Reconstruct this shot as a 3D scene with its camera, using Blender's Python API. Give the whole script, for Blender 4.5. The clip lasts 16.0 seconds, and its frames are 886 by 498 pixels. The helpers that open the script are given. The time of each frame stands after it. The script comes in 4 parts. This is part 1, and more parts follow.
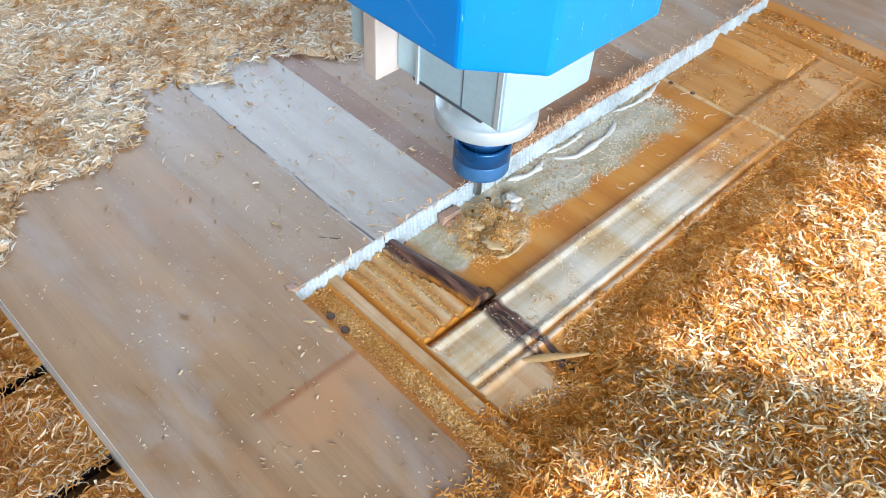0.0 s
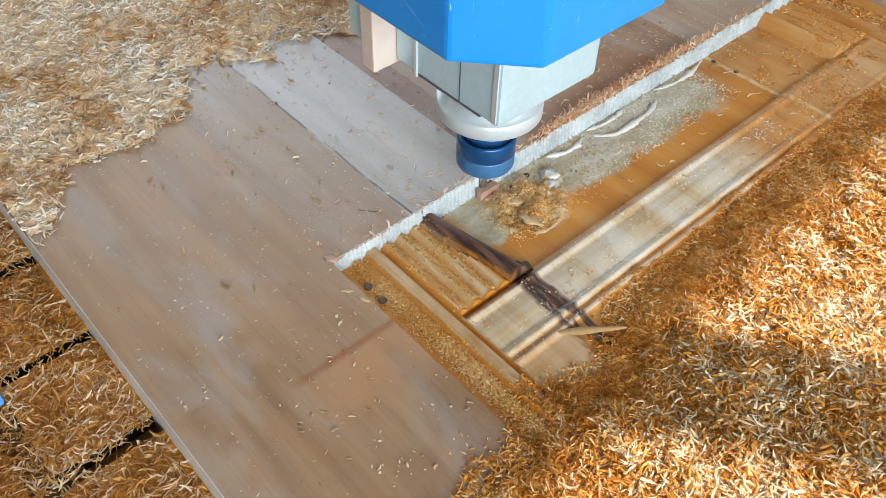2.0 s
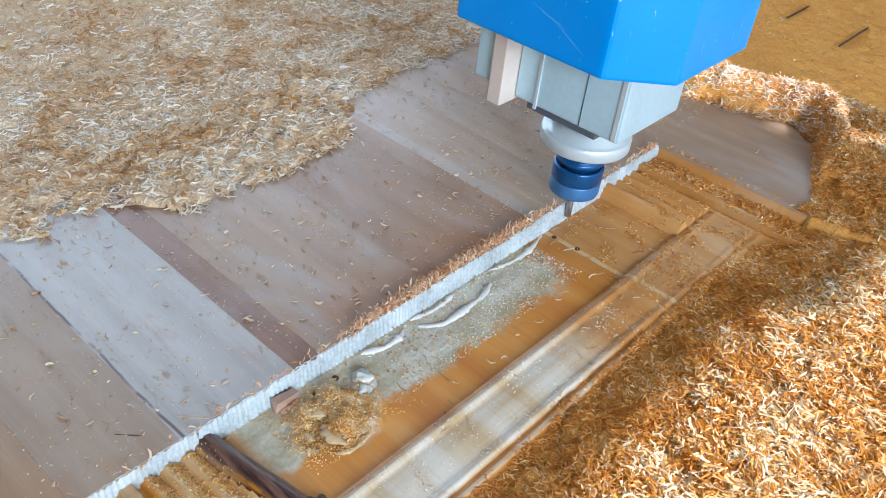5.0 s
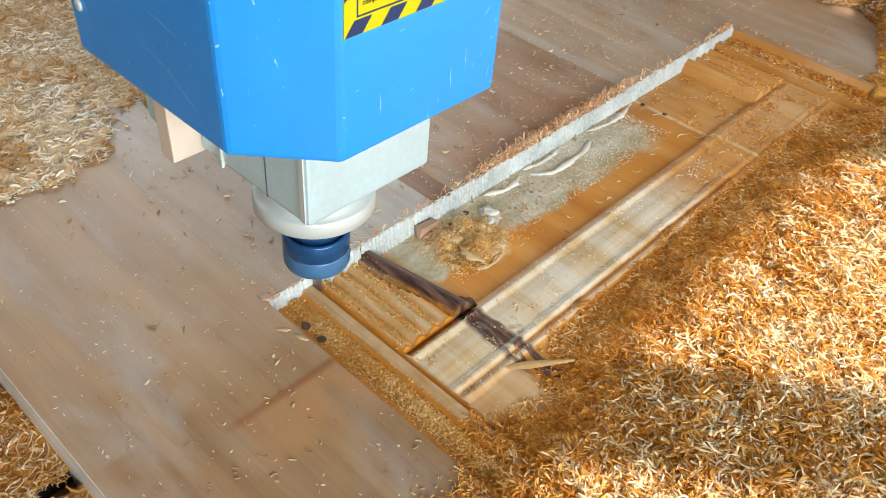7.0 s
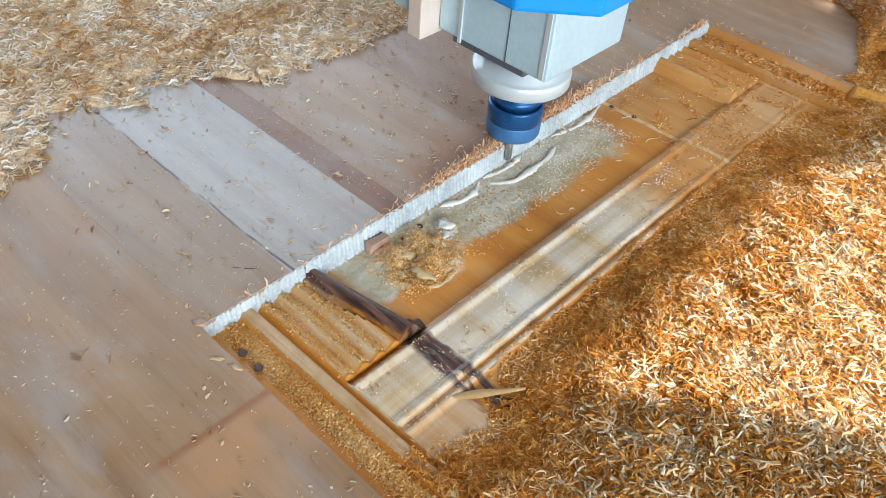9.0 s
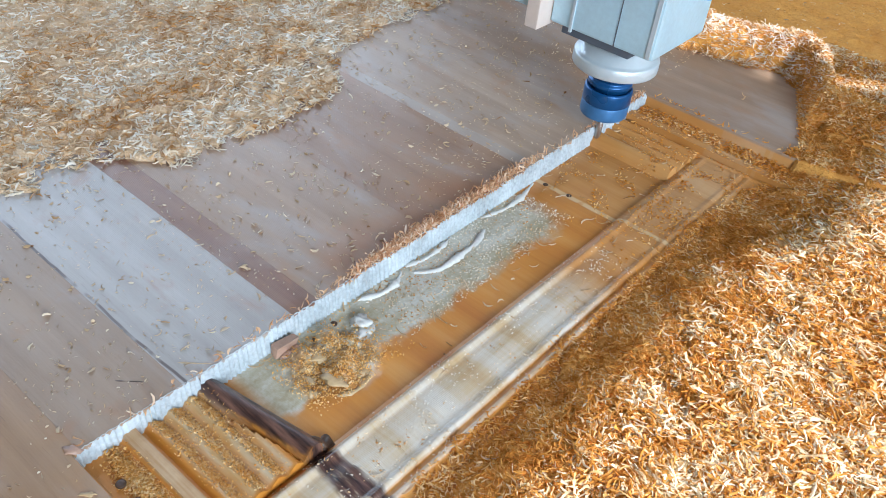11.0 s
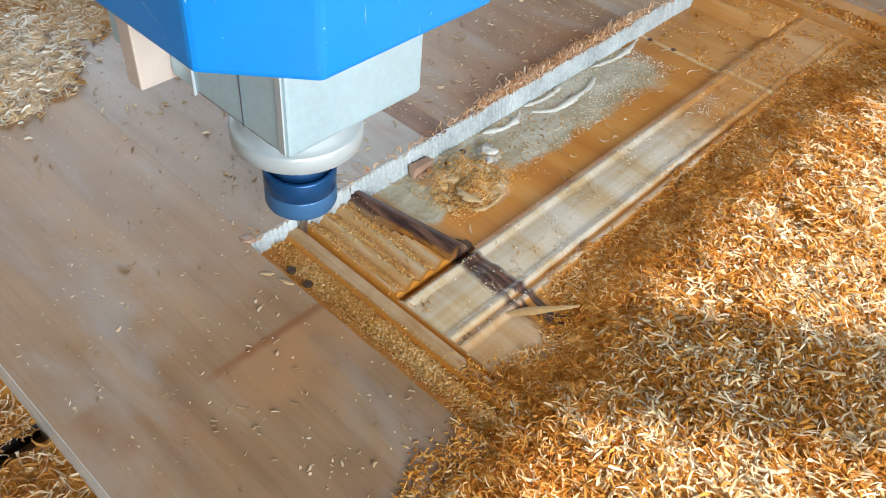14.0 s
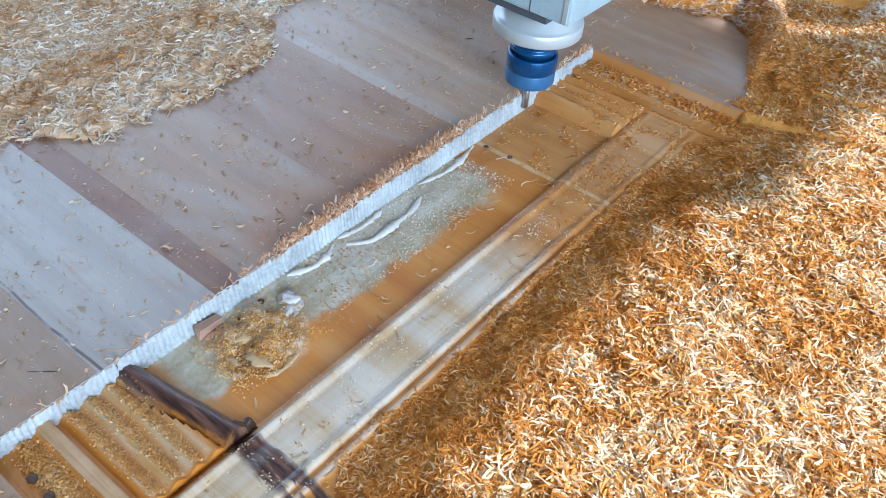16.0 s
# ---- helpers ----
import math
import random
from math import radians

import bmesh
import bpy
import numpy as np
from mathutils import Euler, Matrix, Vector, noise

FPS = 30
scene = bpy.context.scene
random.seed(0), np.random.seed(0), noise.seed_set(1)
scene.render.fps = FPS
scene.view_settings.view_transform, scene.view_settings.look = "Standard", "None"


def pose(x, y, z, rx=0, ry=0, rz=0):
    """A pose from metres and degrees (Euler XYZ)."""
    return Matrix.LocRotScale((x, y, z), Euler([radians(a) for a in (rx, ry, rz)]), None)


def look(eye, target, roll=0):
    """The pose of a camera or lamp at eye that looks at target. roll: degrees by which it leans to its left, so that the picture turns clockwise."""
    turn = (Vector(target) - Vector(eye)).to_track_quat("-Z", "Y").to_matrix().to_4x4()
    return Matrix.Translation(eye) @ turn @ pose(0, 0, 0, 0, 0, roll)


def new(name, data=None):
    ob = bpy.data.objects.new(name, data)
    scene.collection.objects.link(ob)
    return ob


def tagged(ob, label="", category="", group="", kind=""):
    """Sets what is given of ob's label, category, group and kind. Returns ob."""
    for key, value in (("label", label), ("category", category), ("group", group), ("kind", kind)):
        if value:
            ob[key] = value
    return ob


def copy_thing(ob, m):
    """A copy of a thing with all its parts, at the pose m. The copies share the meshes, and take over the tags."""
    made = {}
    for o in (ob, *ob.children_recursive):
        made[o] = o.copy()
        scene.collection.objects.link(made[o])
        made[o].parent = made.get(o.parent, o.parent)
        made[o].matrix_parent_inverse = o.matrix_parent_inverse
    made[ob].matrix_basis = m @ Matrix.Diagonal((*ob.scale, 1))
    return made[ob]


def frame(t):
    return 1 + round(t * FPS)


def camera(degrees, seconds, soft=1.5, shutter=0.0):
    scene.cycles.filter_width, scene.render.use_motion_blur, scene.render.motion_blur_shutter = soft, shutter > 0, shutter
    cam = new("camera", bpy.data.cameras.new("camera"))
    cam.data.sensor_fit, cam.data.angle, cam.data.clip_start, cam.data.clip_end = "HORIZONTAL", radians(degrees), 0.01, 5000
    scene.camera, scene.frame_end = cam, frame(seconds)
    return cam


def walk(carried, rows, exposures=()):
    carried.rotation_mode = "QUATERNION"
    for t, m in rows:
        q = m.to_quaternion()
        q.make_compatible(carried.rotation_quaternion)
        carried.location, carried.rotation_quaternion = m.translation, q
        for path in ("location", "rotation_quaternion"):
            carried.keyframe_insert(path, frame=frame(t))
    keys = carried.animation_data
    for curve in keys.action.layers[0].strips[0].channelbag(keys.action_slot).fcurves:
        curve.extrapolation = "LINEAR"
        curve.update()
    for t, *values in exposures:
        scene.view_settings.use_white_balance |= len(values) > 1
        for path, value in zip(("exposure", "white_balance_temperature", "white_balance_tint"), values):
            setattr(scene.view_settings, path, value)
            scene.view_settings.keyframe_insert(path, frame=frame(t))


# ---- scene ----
# ---- camera and its way ----
cam = camera(56.4, 16.0, soft=0.9)
METRES, EYE, TURN = 0.83, 0.437, 43.1
ROWS = [
    (0.0, 0.0, 0.0, 0.0, 2.86, -45.99, -2.76),
    (0.5, -0.0074, -0.0257, -0.0057, 4.88, -46.2, -1.43),
    (1.0, -0.0116, -0.0278, -0.0108, 5.26, -46.3, -1.04),
    (1.5, -0.0091, -0.0243, -0.013, 5.22, -46.3, -1.12),
    (2.0, 0.0032, -0.015, -0.011, 5.18, -46.45, -1.21),
    (2.5, 0.0317, 0.0047, -0.0042, 4.04, -46.48, -2.52),
    (3.0, 0.0742, 0.1133, -0.0237, 1.2, -42.22, -4.73),
    (3.2, 0.0853, 0.1342, -0.025, 0.25, -41.4, -5.25),
    (5.3, 0.0772, 0.1065, -0.0332, -0.3, -37.33, -5.4),
    (5.5, 0.0676, 0.0889, -0.0301, 0.07, -37.93, -5.49),
    (6.0, 0.0205, 0.0258, -0.0362, 0.19, -39.23, -4.92),
    (6.5, -0.0007, -0.0005, -0.0393, 0.52, -41.15, -4.09),
    (7.0, -0.009, -0.0194, -0.0479, 0.64, -41.45, -4.01),
    (7.5, -0.0133, -0.0241, -0.0563, 0.59, -41.59, -4.04),
    (8.0, -0.0011, -0.0159, -0.059, 0.38, -42.7, -3.97),
    (8.5, 0.0101, 0.0126, -0.0474, 0.34, -42.74, -4.09),
    (9.0, 0.0289, 0.0293, -0.0451, 0.3, -42.81, -4.16),
    (9.5, 0.0706, 0.0873, -0.0401, -0.13, -42.41, -4.24),
    (9.7, 0.0884, 0.1201, -0.0422, -1.1, -41.7, -4.8),
    (11.8, 0.0447, 0.0773, -0.052, -2.15, -38.98, -5.2),
    (12.0, 0.0346, 0.0719, -0.049, -1.9, -39.44, -4.77),
    (12.5, 0.0058, 0.0381, -0.0689, -0.39, -41.43, -4.34),
    (13.0, 0.0004, 0.0244, -0.083, -0.04, -43.66, -4.55),
    (13.5, -0.0109, 0.0082, -0.087, 0.3, -44.4, -4.2),
    (14.0, -0.0063, 0.0063, -0.0893, 0.38, -44.41, -4.19),
    (14.5, 0.0, 0.0123, -0.0853, 0.35, -44.53, -4.26),
    (15.0, 0.0375, 0.0502, -0.062, -0.05, -43.9, -4.38),
    (15.5, 0.1033, 0.0936, -0.0705, -3.72, -42.46, -4.05),
    (16.0, 0.1201, 0.1225, -0.0496, -4.15, -42.28, -4.15),
]
# the film camera's own exposure and white balance drift as the blue hood comes and goes
EXPOSURES = [
    (0, 1.32, 6000, 10), (0.5, 1.09, 6540, 10), (1, 1.04, 6620, 10), (1.5, 1.06, 7020, 10), (2, 1.04, 6670, 10), (2.5, 1.01, 6020, 10),
    (3, 0.98, 5350, 10), (5.5, 1.07, 6300, 10), (6, 1.04, 6870, 10), (6.5, 1.07, 7020, 10), (7, 1.08, 7370, 10), (7.5, 1.06, 7370, 10),
    (8, 1.04, 7370, 10), (8.5, 1.06, 6970, 10), (9, 1.09, 6340, 10), (9.5, 1.06, 5770, 10), (12, 1.06, 5970, 10), (12.5, 1.09, 6470, 10),
    (13.5, 0.94, 6670, 10), (14.5, 0.96, 6350, 10), (15, 0.99, 5770, 10), (15.5, 0.91, 5620, 10), (16, 0.97, 5420, 10),
]
walk(cam, [(t, pose(0, 0, EYE, 0, 0, TURN) @ pose(METRES * x, METRES * y, METRES * z, 90 + pitch, roll, yaw)) for t, x, y, z, yaw, pitch, roll in ROWS], EXPOSURES)

# ---- light: sun through openings cut in the unseen east wall, sky light from others ----
SUN = Vector((0.66, 0.39, 0.64)).normalized()
world = bpy.data.worlds.new("sky")
scene.world = world
world.use_nodes = True
sky = world.node_tree.nodes.new("ShaderNodeTexSky")
sky.sky_type, sky.sun_disc = "NISHITA", False
sky.sun_elevation, sky.sun_rotation = math.asin(SUN.z), math.atan2(SUN.x, SUN.y)
world.node_tree.links.new(sky.outputs[0], world.node_tree.nodes["Background"].inputs[0])
world.node_tree.nodes["Background"].inputs[1].default_value = 0.09

sun = new("sun", bpy.data.lights.new("sun", "SUN"))
sun.data.energy, sun.data.angle, sun.data.color = 4.4, radians(0.5), (1.0, 0.97, 0.92)
sun.matrix_world = look(SUN * 8, (0, 0, 0))


def daylight(name, eye, target, wide, high, watts, colour):
    """An area lamp in an opening of the wall, for the sky behind it."""
    lamp = new(name, bpy.data.lights.new(name, "AREA"))
    lamp.data.shape, lamp.data.size, lamp.data.size_y = "RECTANGLE", wide, high
    lamp.data.energy, lamp.data.color = watts, colour
    lamp.matrix_world = look(eye, target)


daylight("door_daylight", (-2.45, 1.6, 1.25), (0, 1.6, 0.6), 2.6, 2.0, 27, (0.80, 0.90, 1.0))
daylight("window_daylight", (1.58, -0.35, 0.78), (0, 0.25, 0.1), 1.5, 0.8, 38, (0.82, 0.93, 1.0))

# ---- materials ----


class Nodes:
    """A short way to write a node material."""

    def __init__(self, name):
        self.mat = bpy.data.materials.new(name)
        self.mat.use_nodes = True
        self.tree = self.mat.node_tree
        self.out = self.tree.nodes["Principled BSDF"]

    def add(self, kind):
        return self.tree.nodes.new(kind)

    def join(self, a, b):
        self.tree.links.new(a, b)

    def place(self, scale=(1, 1, 1)):
        geo = self.add("ShaderNodeTexCoord")
        stretch = self.add("ShaderNodeMapping")
        stretch.inputs["Scale"].default_value = scale
        self.join(geo.outputs["Object"], stretch.inputs["Vector"])
        return stretch.outputs[0]

    def noise(self, vector, scale, detail=5, rough=0.6, distort=0.0):
        n = self.add("ShaderNodeTexNoise")
        n.inputs["Scale"].default_value, n.inputs["Detail"].default_value = scale, detail
        n.inputs["Roughness"].default_value, n.inputs["Distortion"].default_value = rough, distort
        self.join(vector, n.inputs["Vector"])
        return n.outputs["Fac"]

    def ramp(self, fac, *stops):
        r = self.add("ShaderNodeValToRGB")
        while len(r.color_ramp.elements) < len(stops):
            r.color_ramp.elements.new(0.5)
        for e, (at, colour) in zip(r.color_ramp.elements, stops):
            e.position = at
            e.color = (*colour, 1) if len(colour) == 3 else colour
        self.join(fac, r.inputs[0])
        return r.outputs[0]

    def grey(self, fac, a, b, lo=0.0, hi=1.0):
        m = self.add("ShaderNodeMapRange")
        m.interpolation_type = "SMOOTHSTEP"
        for i, v in zip((1, 2, 3, 4), (a, b, lo, hi)):
            m.inputs[i].default_value = v
        self.join(fac, m.inputs[0])
        return m.outputs[0]

    def sum(self, op, a, b):
        m = self.add("ShaderNodeMath")
        m.operation = op
        for i, v in enumerate((a, b)):
            if isinstance(v, (int, float)):
                m.inputs[i].default_value = v
            else:
                self.join(v, m.inputs[i])
        return m.outputs[0]

    def mix(self, fac, a, b, kind="MIX"):
        m = self.add("ShaderNodeMix")
        m.data_type, m.blend_type = "RGBA", kind
        for socket, v in ((m.inputs[0], fac), (m.inputs[6], a), (m.inputs[7], b)):
            if isinstance(v, (int, float)):
                socket.default_value = v
            elif isinstance(v, tuple):
                socket.default_value = (*v, 1)
            else:
                self.join(v, socket)
        return m.outputs[2]

    def bump(self, height, strength=0.3, distance=0.001):
        b = self.add("ShaderNodeBump")
        b.inputs["Strength"].default_value, b.inputs["Distance"].default_value = strength, distance
        self.join(height, b.inputs["Height"])
        self.join(b.outputs[0], self.out.inputs["Normal"])

    def finish(self, colour=None, rough=0.5, metal=0.0, specular=None):
        if colour is not None:
            if isinstance(colour, tuple):
                self.out.inputs["Base Color"].default_value = (*colour, 1)
            else:
                self.join(colour, self.out.inputs["Base Color"])
        if isinstance(rough, (int, float)):
            self.out.inputs["Roughness"].default_value = rough
        else:
            self.join(rough, self.out.inputs["Roughness"])
        self.out.inputs["Metallic"].default_value = metal
        if specular is not None:
            self.out.inputs["Specular IOR Level"].default_value = specular
        return self.mat


def plain(name, colour, rough=0.5, metal=0.0, grain=60, change=0.15, relief=0.1):
    """A surface of one colour with faint clouding, wear and fine relief."""
    n = Nodes(name)
    v = n.place()
    dark = tuple(c * (1 - change) for c in colour)
    light = tuple(min(1, c * (1 + change)) for c in colour)
    f = n.noise(v, grain, 6)
    g = n.noise(v, grain * 0.12, 3)
    n.bump(f, relief, 0.0006)
    return n.finish(n.ramp(n.sum("MULTIPLY", n.sum("ADD", f, g), 0.5), (0.3, dark), (0.7, light)), n.grey(g, 0.3, 0.7, rough * 0.8, min(1, rough * 1.2)), metal)


def wood(name, dark, light, rough=0.36, streak=None, patch=None, crack=None, dust=False):
    """Planed wood, grain along x. Fresh-cut colour below the planed face. streak: a dark vein (y, half width)."""
    n = Nodes(name)
    v = n.place((3.0, 42.0, 8.0))
    broad = n.noise(v, 1.0, 4, 0.55, 0.6)
    fine = n.noise(n.place((14, 420, 60)), 1.0, 4, 0.6)
    cloud = n.noise(n.place((9, 9, 9)), 1.0, 3)
    f = n.sum("ADD", n.sum("MULTIPLY", broad, 0.50), n.sum("ADD", n.sum("MULTIPLY", fine, 0.16), n.sum("MULTIPLY", cloud, 0.34)))
    colour = n.ramp(f, (0.39, dark), (0.50, tuple((a + b) / 2 for a, b in zip(dark, light))), (0.60, light))
    # handled face: greyish film carrying painted sky sheen, warm stains and darker pores
    sheen_film = n.noise(n.place((7, 15, 7)), 1.0, 5, 0.62, 0.5)
    colour = n.mix(n.grey(sheen_film, 0.46, 0.68, 0.0, 0.38), colour, (0.37, 0.345, 0.33))
    stain = n.noise(n.place((11, 19, 11)), 1.7, 5, 0.65, 0.4)
    colour = n.mix(n.grey(stain, 0.54, 0.70, 0.0, 0.42), colour, (0.33, 0.15, 0.06))
    pores = n.noise(n.place((60, 900, 60)), 1.0, 3, 0.7)
    colour = n.mix(n.grey(pores, 0.60, 0.72, 0.0, 0.30), colour, (0.10, 0.055, 0.03))
    where = n.add("ShaderNodeSeparateXYZ")
    n.join(n.place(), where.inputs[0])
    x, y, z = where.outputs
    # fresh wood where the cutter has been, paler along the rim and on the raised mouldings
    blend = n.sum("ADD", n.sum("MULTIPLY", broad, 0.55), n.sum("ADD", n.sum("MULTIPLY", cloud, 0.3), n.sum("MULTIPLY", fine, 0.15)))
    amber = n.ramp(blend, (0.36, (0.44, 0.150, 0.016)), (0.5, (0.53, 0.21, 0.030)), (0.64, (0.60, 0.29, 0.075)))
    pale = n.ramp(n.sum("ADD", n.sum("MULTIPLY", n.noise(n.place((55, 16, 20)), 1, 4, 0.6), 0.72), n.sum("MULTIPLY", n.noise(n.place((300, 300, 300)), 1, 2), 0.28)), (0.38, (0.34, 0.32, 0.21)), (0.5, (0.46, 0.46, 0.36)), (0.6, (0.60, 0.63, 0.57)))
    ragged = n.sum("MULTIPLY", n.sum("SUBTRACT", n.noise(n.place((26, 26, 26)), 1.0, 4), 0.5), 0.05)
    rim = n.grey(n.sum("ADD", x, ragged), -0.282, -0.270, 1.0, 0.0)
    rim = n.sum("MULTIPLY", rim, n.sum("MULTIPLY", n.grey(n.sum("ADD", y, ragged), 0.60, 0.63, 1.0, 0.0), n.grey(y, 0.30, 0.315)))
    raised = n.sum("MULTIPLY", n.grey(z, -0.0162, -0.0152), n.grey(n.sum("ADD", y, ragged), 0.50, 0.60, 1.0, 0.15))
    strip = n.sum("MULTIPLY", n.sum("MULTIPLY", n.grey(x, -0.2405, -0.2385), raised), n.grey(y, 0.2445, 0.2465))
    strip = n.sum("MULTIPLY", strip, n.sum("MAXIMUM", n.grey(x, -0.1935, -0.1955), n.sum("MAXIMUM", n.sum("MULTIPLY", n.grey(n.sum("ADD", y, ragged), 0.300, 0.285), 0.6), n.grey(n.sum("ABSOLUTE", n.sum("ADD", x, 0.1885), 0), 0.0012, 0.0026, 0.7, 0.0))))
    ledge = n.sum("MULTIPLY", n.grey(z, -0.0105, -0.0085), n.grey(y, 0.246, 0.243))
    far = n.grey(n.sum("ADD", y, ragged), 0.625, 0.655)
    amber = n.mix(n.sum("MULTIPLY", far, 0.28), amber, n.ramp(blend, (0.38, (0.30, 0.17, 0.075)), (0.62, (0.48, 0.33, 0.18))))
    amber = n.mix(n.sum("MULTIPLY", ledge, 0.75), amber, n.ramp(n.sum("ADD", n.sum("MULTIPLY", fine, 0.5), n.sum("MULTIPLY", n.noise(n.place((60, 60, 60)), 1, 4), 0.5)), (0.38, (0.34, 0.20, 0.085)), (0.62, (0.52, 0.39, 0.24))))
    flutes = n.sum("MULTIPLY", n.grey(x, -0.243, -0.247), n.sum("MULTIPLY", n.grey(y, 0.246, 0.25), n.grey(y, 0.29, 0.286)))
    amber = n.mix(n.sum("MULTIPLY", flutes, n.grey(z, -0.0150, -0.0112, 0.30, 0.85)), amber, n.ramp(n.noise(n.place((16, 120, 20)), 1, 4), (0.38, (0.50, 0.33, 0.15)), (0.60, (0.58, 0.52, 0.38))))
    amber = n.mix(n.sum("MULTIPLY", rim, 0.85), amber, pale)
    # golden torn grain round the knots
    bx = n.sum("MULTIPLY", n.sum("ADD", n.sum("ADD", x, 0.290), n.sum("MULTIPLY", ragged, 0.35)), 36)
    by = n.sum("MULTIPLY", n.sum("ADD", n.sum("SUBTRACT", y, 0.362), n.sum("MULTIPLY", ragged, 0.35)), 30)
    burr = n.grey(n.sum("ADD", n.sum("MULTIPLY", bx, bx), n.sum("MULTIPLY", by, by)), 0.5, 1.3, 0.85, 0.0)
    amber = n.mix(burr, amber, n.ramp(n.noise(n.place((48, 48, 48)), 1, 3, 0.5, 0.6), (0.38, (0.40, 0.19, 0.045)), (0.50, (0.52, 0.34, 0.15)), (0.60, (0.62, 0.60, 0.50))))
    lengthwise = n.noise(n.place((260, 7, 40)), 1.0, 4, 0.6)
    # pale mouldings, their glossy highlights put into this ramp as well
    pale_sheen = n.ramp(n.sum("ADD", n.sum("MULTIPLY", blend, 0.78), n.sum("MULTIPLY", lengthwise, 0.22)), (0.36, (0.47, 0.30, 0.13)), (0.46, (0.56, 0.44, 0.28)), (0.58, (0.66, 0.605, 0.51)))
    amber = n.mix(n.sum("MULTIPLY", strip, 0.9), amber, pale_sheen)
    # grooves between the mouldings set browner in the colour
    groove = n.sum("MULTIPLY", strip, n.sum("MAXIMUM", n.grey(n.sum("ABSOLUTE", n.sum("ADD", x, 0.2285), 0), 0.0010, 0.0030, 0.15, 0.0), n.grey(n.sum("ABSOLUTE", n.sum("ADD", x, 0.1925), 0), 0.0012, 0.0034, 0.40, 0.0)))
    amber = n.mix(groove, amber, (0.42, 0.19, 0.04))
    joint = n.sum("MULTIPLY", n.grey(n.sum("ABSOLUTE", n.sum("ADD", n.sum("SUBTRACT", y, 0.6455), n.sum("MULTIPLY", ragged, 0.06)), 0), 0.0016, 0.0036, 1.0, 0.0), n.grey(n.noise(n.place((60, 60, 60)), 1, 3), 0.25, 0.45))
    amber = n.mix(n.sum("MULTIPLY", joint, 0.85), amber, (0.62, 0.44, 0.24))
    fresh = n.sum("MULTIPLY", n.grey(z, -0.0035, -0.0012, 1.0, 0.0), n.grey(y, 0.19, 0.20))
    colour = n.mix(fresh, colour, amber)
    # front end face: sanded pale, with light falling on it added to the tone
    colour = n.mix(n.grey(y, 0.0521, 0.0525, 1.0, 0.0), colour, n.ramp(fine, (0.35, (0.62, 0.60, 0.57)), (0.65, (0.78, 0.77, 0.75))))
    wobble = n.sum("MULTIPLY", n.sum("SUBTRACT", n.noise(n.place((22, 40, 40)), 1.0, 4), 0.5), 0.016)
    if streak:
        at, half = streak
        bent = n.sum("ADD", n.sum("MULTIPLY", n.sum("ADD", n.sum("MINIMUM", x, -0.245), 0.288), 0.17), at)
        loose = n.sum("MULTIPLY", wobble, n.grey(x, -0.27, -0.23, 0.35, 1.0))
        off = n.sum("ABSOLUTE", n.sum("ADD", n.sum("SUBTRACT", y, bent), loose), 0)
        vein = n.sum("MULTIPLY", n.grey(off, half * 0.6, half * 1.25, 1.0, 0.0), fresh)
        vein = n.sum("MULTIPLY", vein, n.grey(n.noise(n.place((40, 160, 60)), 1, 3), 0.36, 0.52, 0.0, 1.0))
        vein = n.sum("MAXIMUM", vein, n.sum("MULTIPLY", n.sum("MULTIPLY", n.grey(off, 0.0062, 0.0088, 1.0, 0.0), fresh), n.grey(x, -0.238, -0.246)))
        colour = n.mix(vein, colour, n.ramp(n.noise(n.place((30, 300, 60)), 1, 4), (0.35, (0.022, 0.011, 0.010)), (0.68, (0.17, 0.085, 0.06))))
    if dust:
        # brown dust beside the cut, the fibres' soft shadow included in the tint
        m = n.sum("MULTIPLY", n.grey(n.sum("ADD", x, n.sum("MULTIPLY", ragged, 0.8)), -0.39, -0.332), n.sum("MULTIPLY", n.grey(n.sum("ADD", y, ragged), 0.395, 0.43), n.grey(n.sum("ADD", y, ragged), 0.62, 0.56)))
        colour = n.mix(n.sum("MULTIPLY", n.sum("MULTIPLY", m, n.grey(n.noise(n.place((14, 14, 14)), 1, 4), 0.3, 0.65, 0.45, 0.95)), n.sum("SUBTRACT", 1.0, fresh)), colour, (0.29, 0.11, 0.032))
    if crack:
        for at, half, bend in crack:
            off = n.sum("ABSOLUTE", n.sum("ADD", n.sum("SUBTRACT", y, at), n.sum("MULTIPLY", n.sum("SUBTRACT", n.noise(n.place((9, 2, 2)), 1.0, 3), 0.5), bend)), 0)
            gap = n.sum("MULTIPLY", n.grey(off, half * 0.5, half * 1.5, 0.9, 0.0), n.sum("SUBTRACT", 1.0, fresh))
            colour = n.mix(n.sum("MULTIPLY", gap, n.grey(n.noise(n.place((30, 5, 5)), 1.0, 3), 0.3, 0.5)), colour, (0.07, 0.04, 0.03))
    if patch:
        for x0, x1, y0, y1, soft, least, tint in patch:
            m = n.sum("MULTIPLY", n.sum("MULTIPLY", n.grey(x, x0 - 0.002, x0 + 0.002), n.grey(x, x1 - soft, x1 + soft, 1, 0)), n.sum("MULTIPLY", n.grey(y, y0 - 0.01, y0 + 0.01), n.grey(y, y1 - 0.004, y1 + 0.004, 1, 0)))
            m = n.sum("MULTIPLY", m, n.grey(n.noise(n.place((18, 30, 10)), 1, 3), 0.3, 0.6, least, 0.85))
            colour = n.mix(n.sum("MULTIPLY", m, n.sum("SUBTRACT", 1.0, fresh)), colour, tint)
    rows = n.add("ShaderNodeTexWave")
    rows.bands_direction = "Y"
    rows.inputs["Scale"].default_value, rows.inputs["Distortion"].default_value = 260.0, 0.6
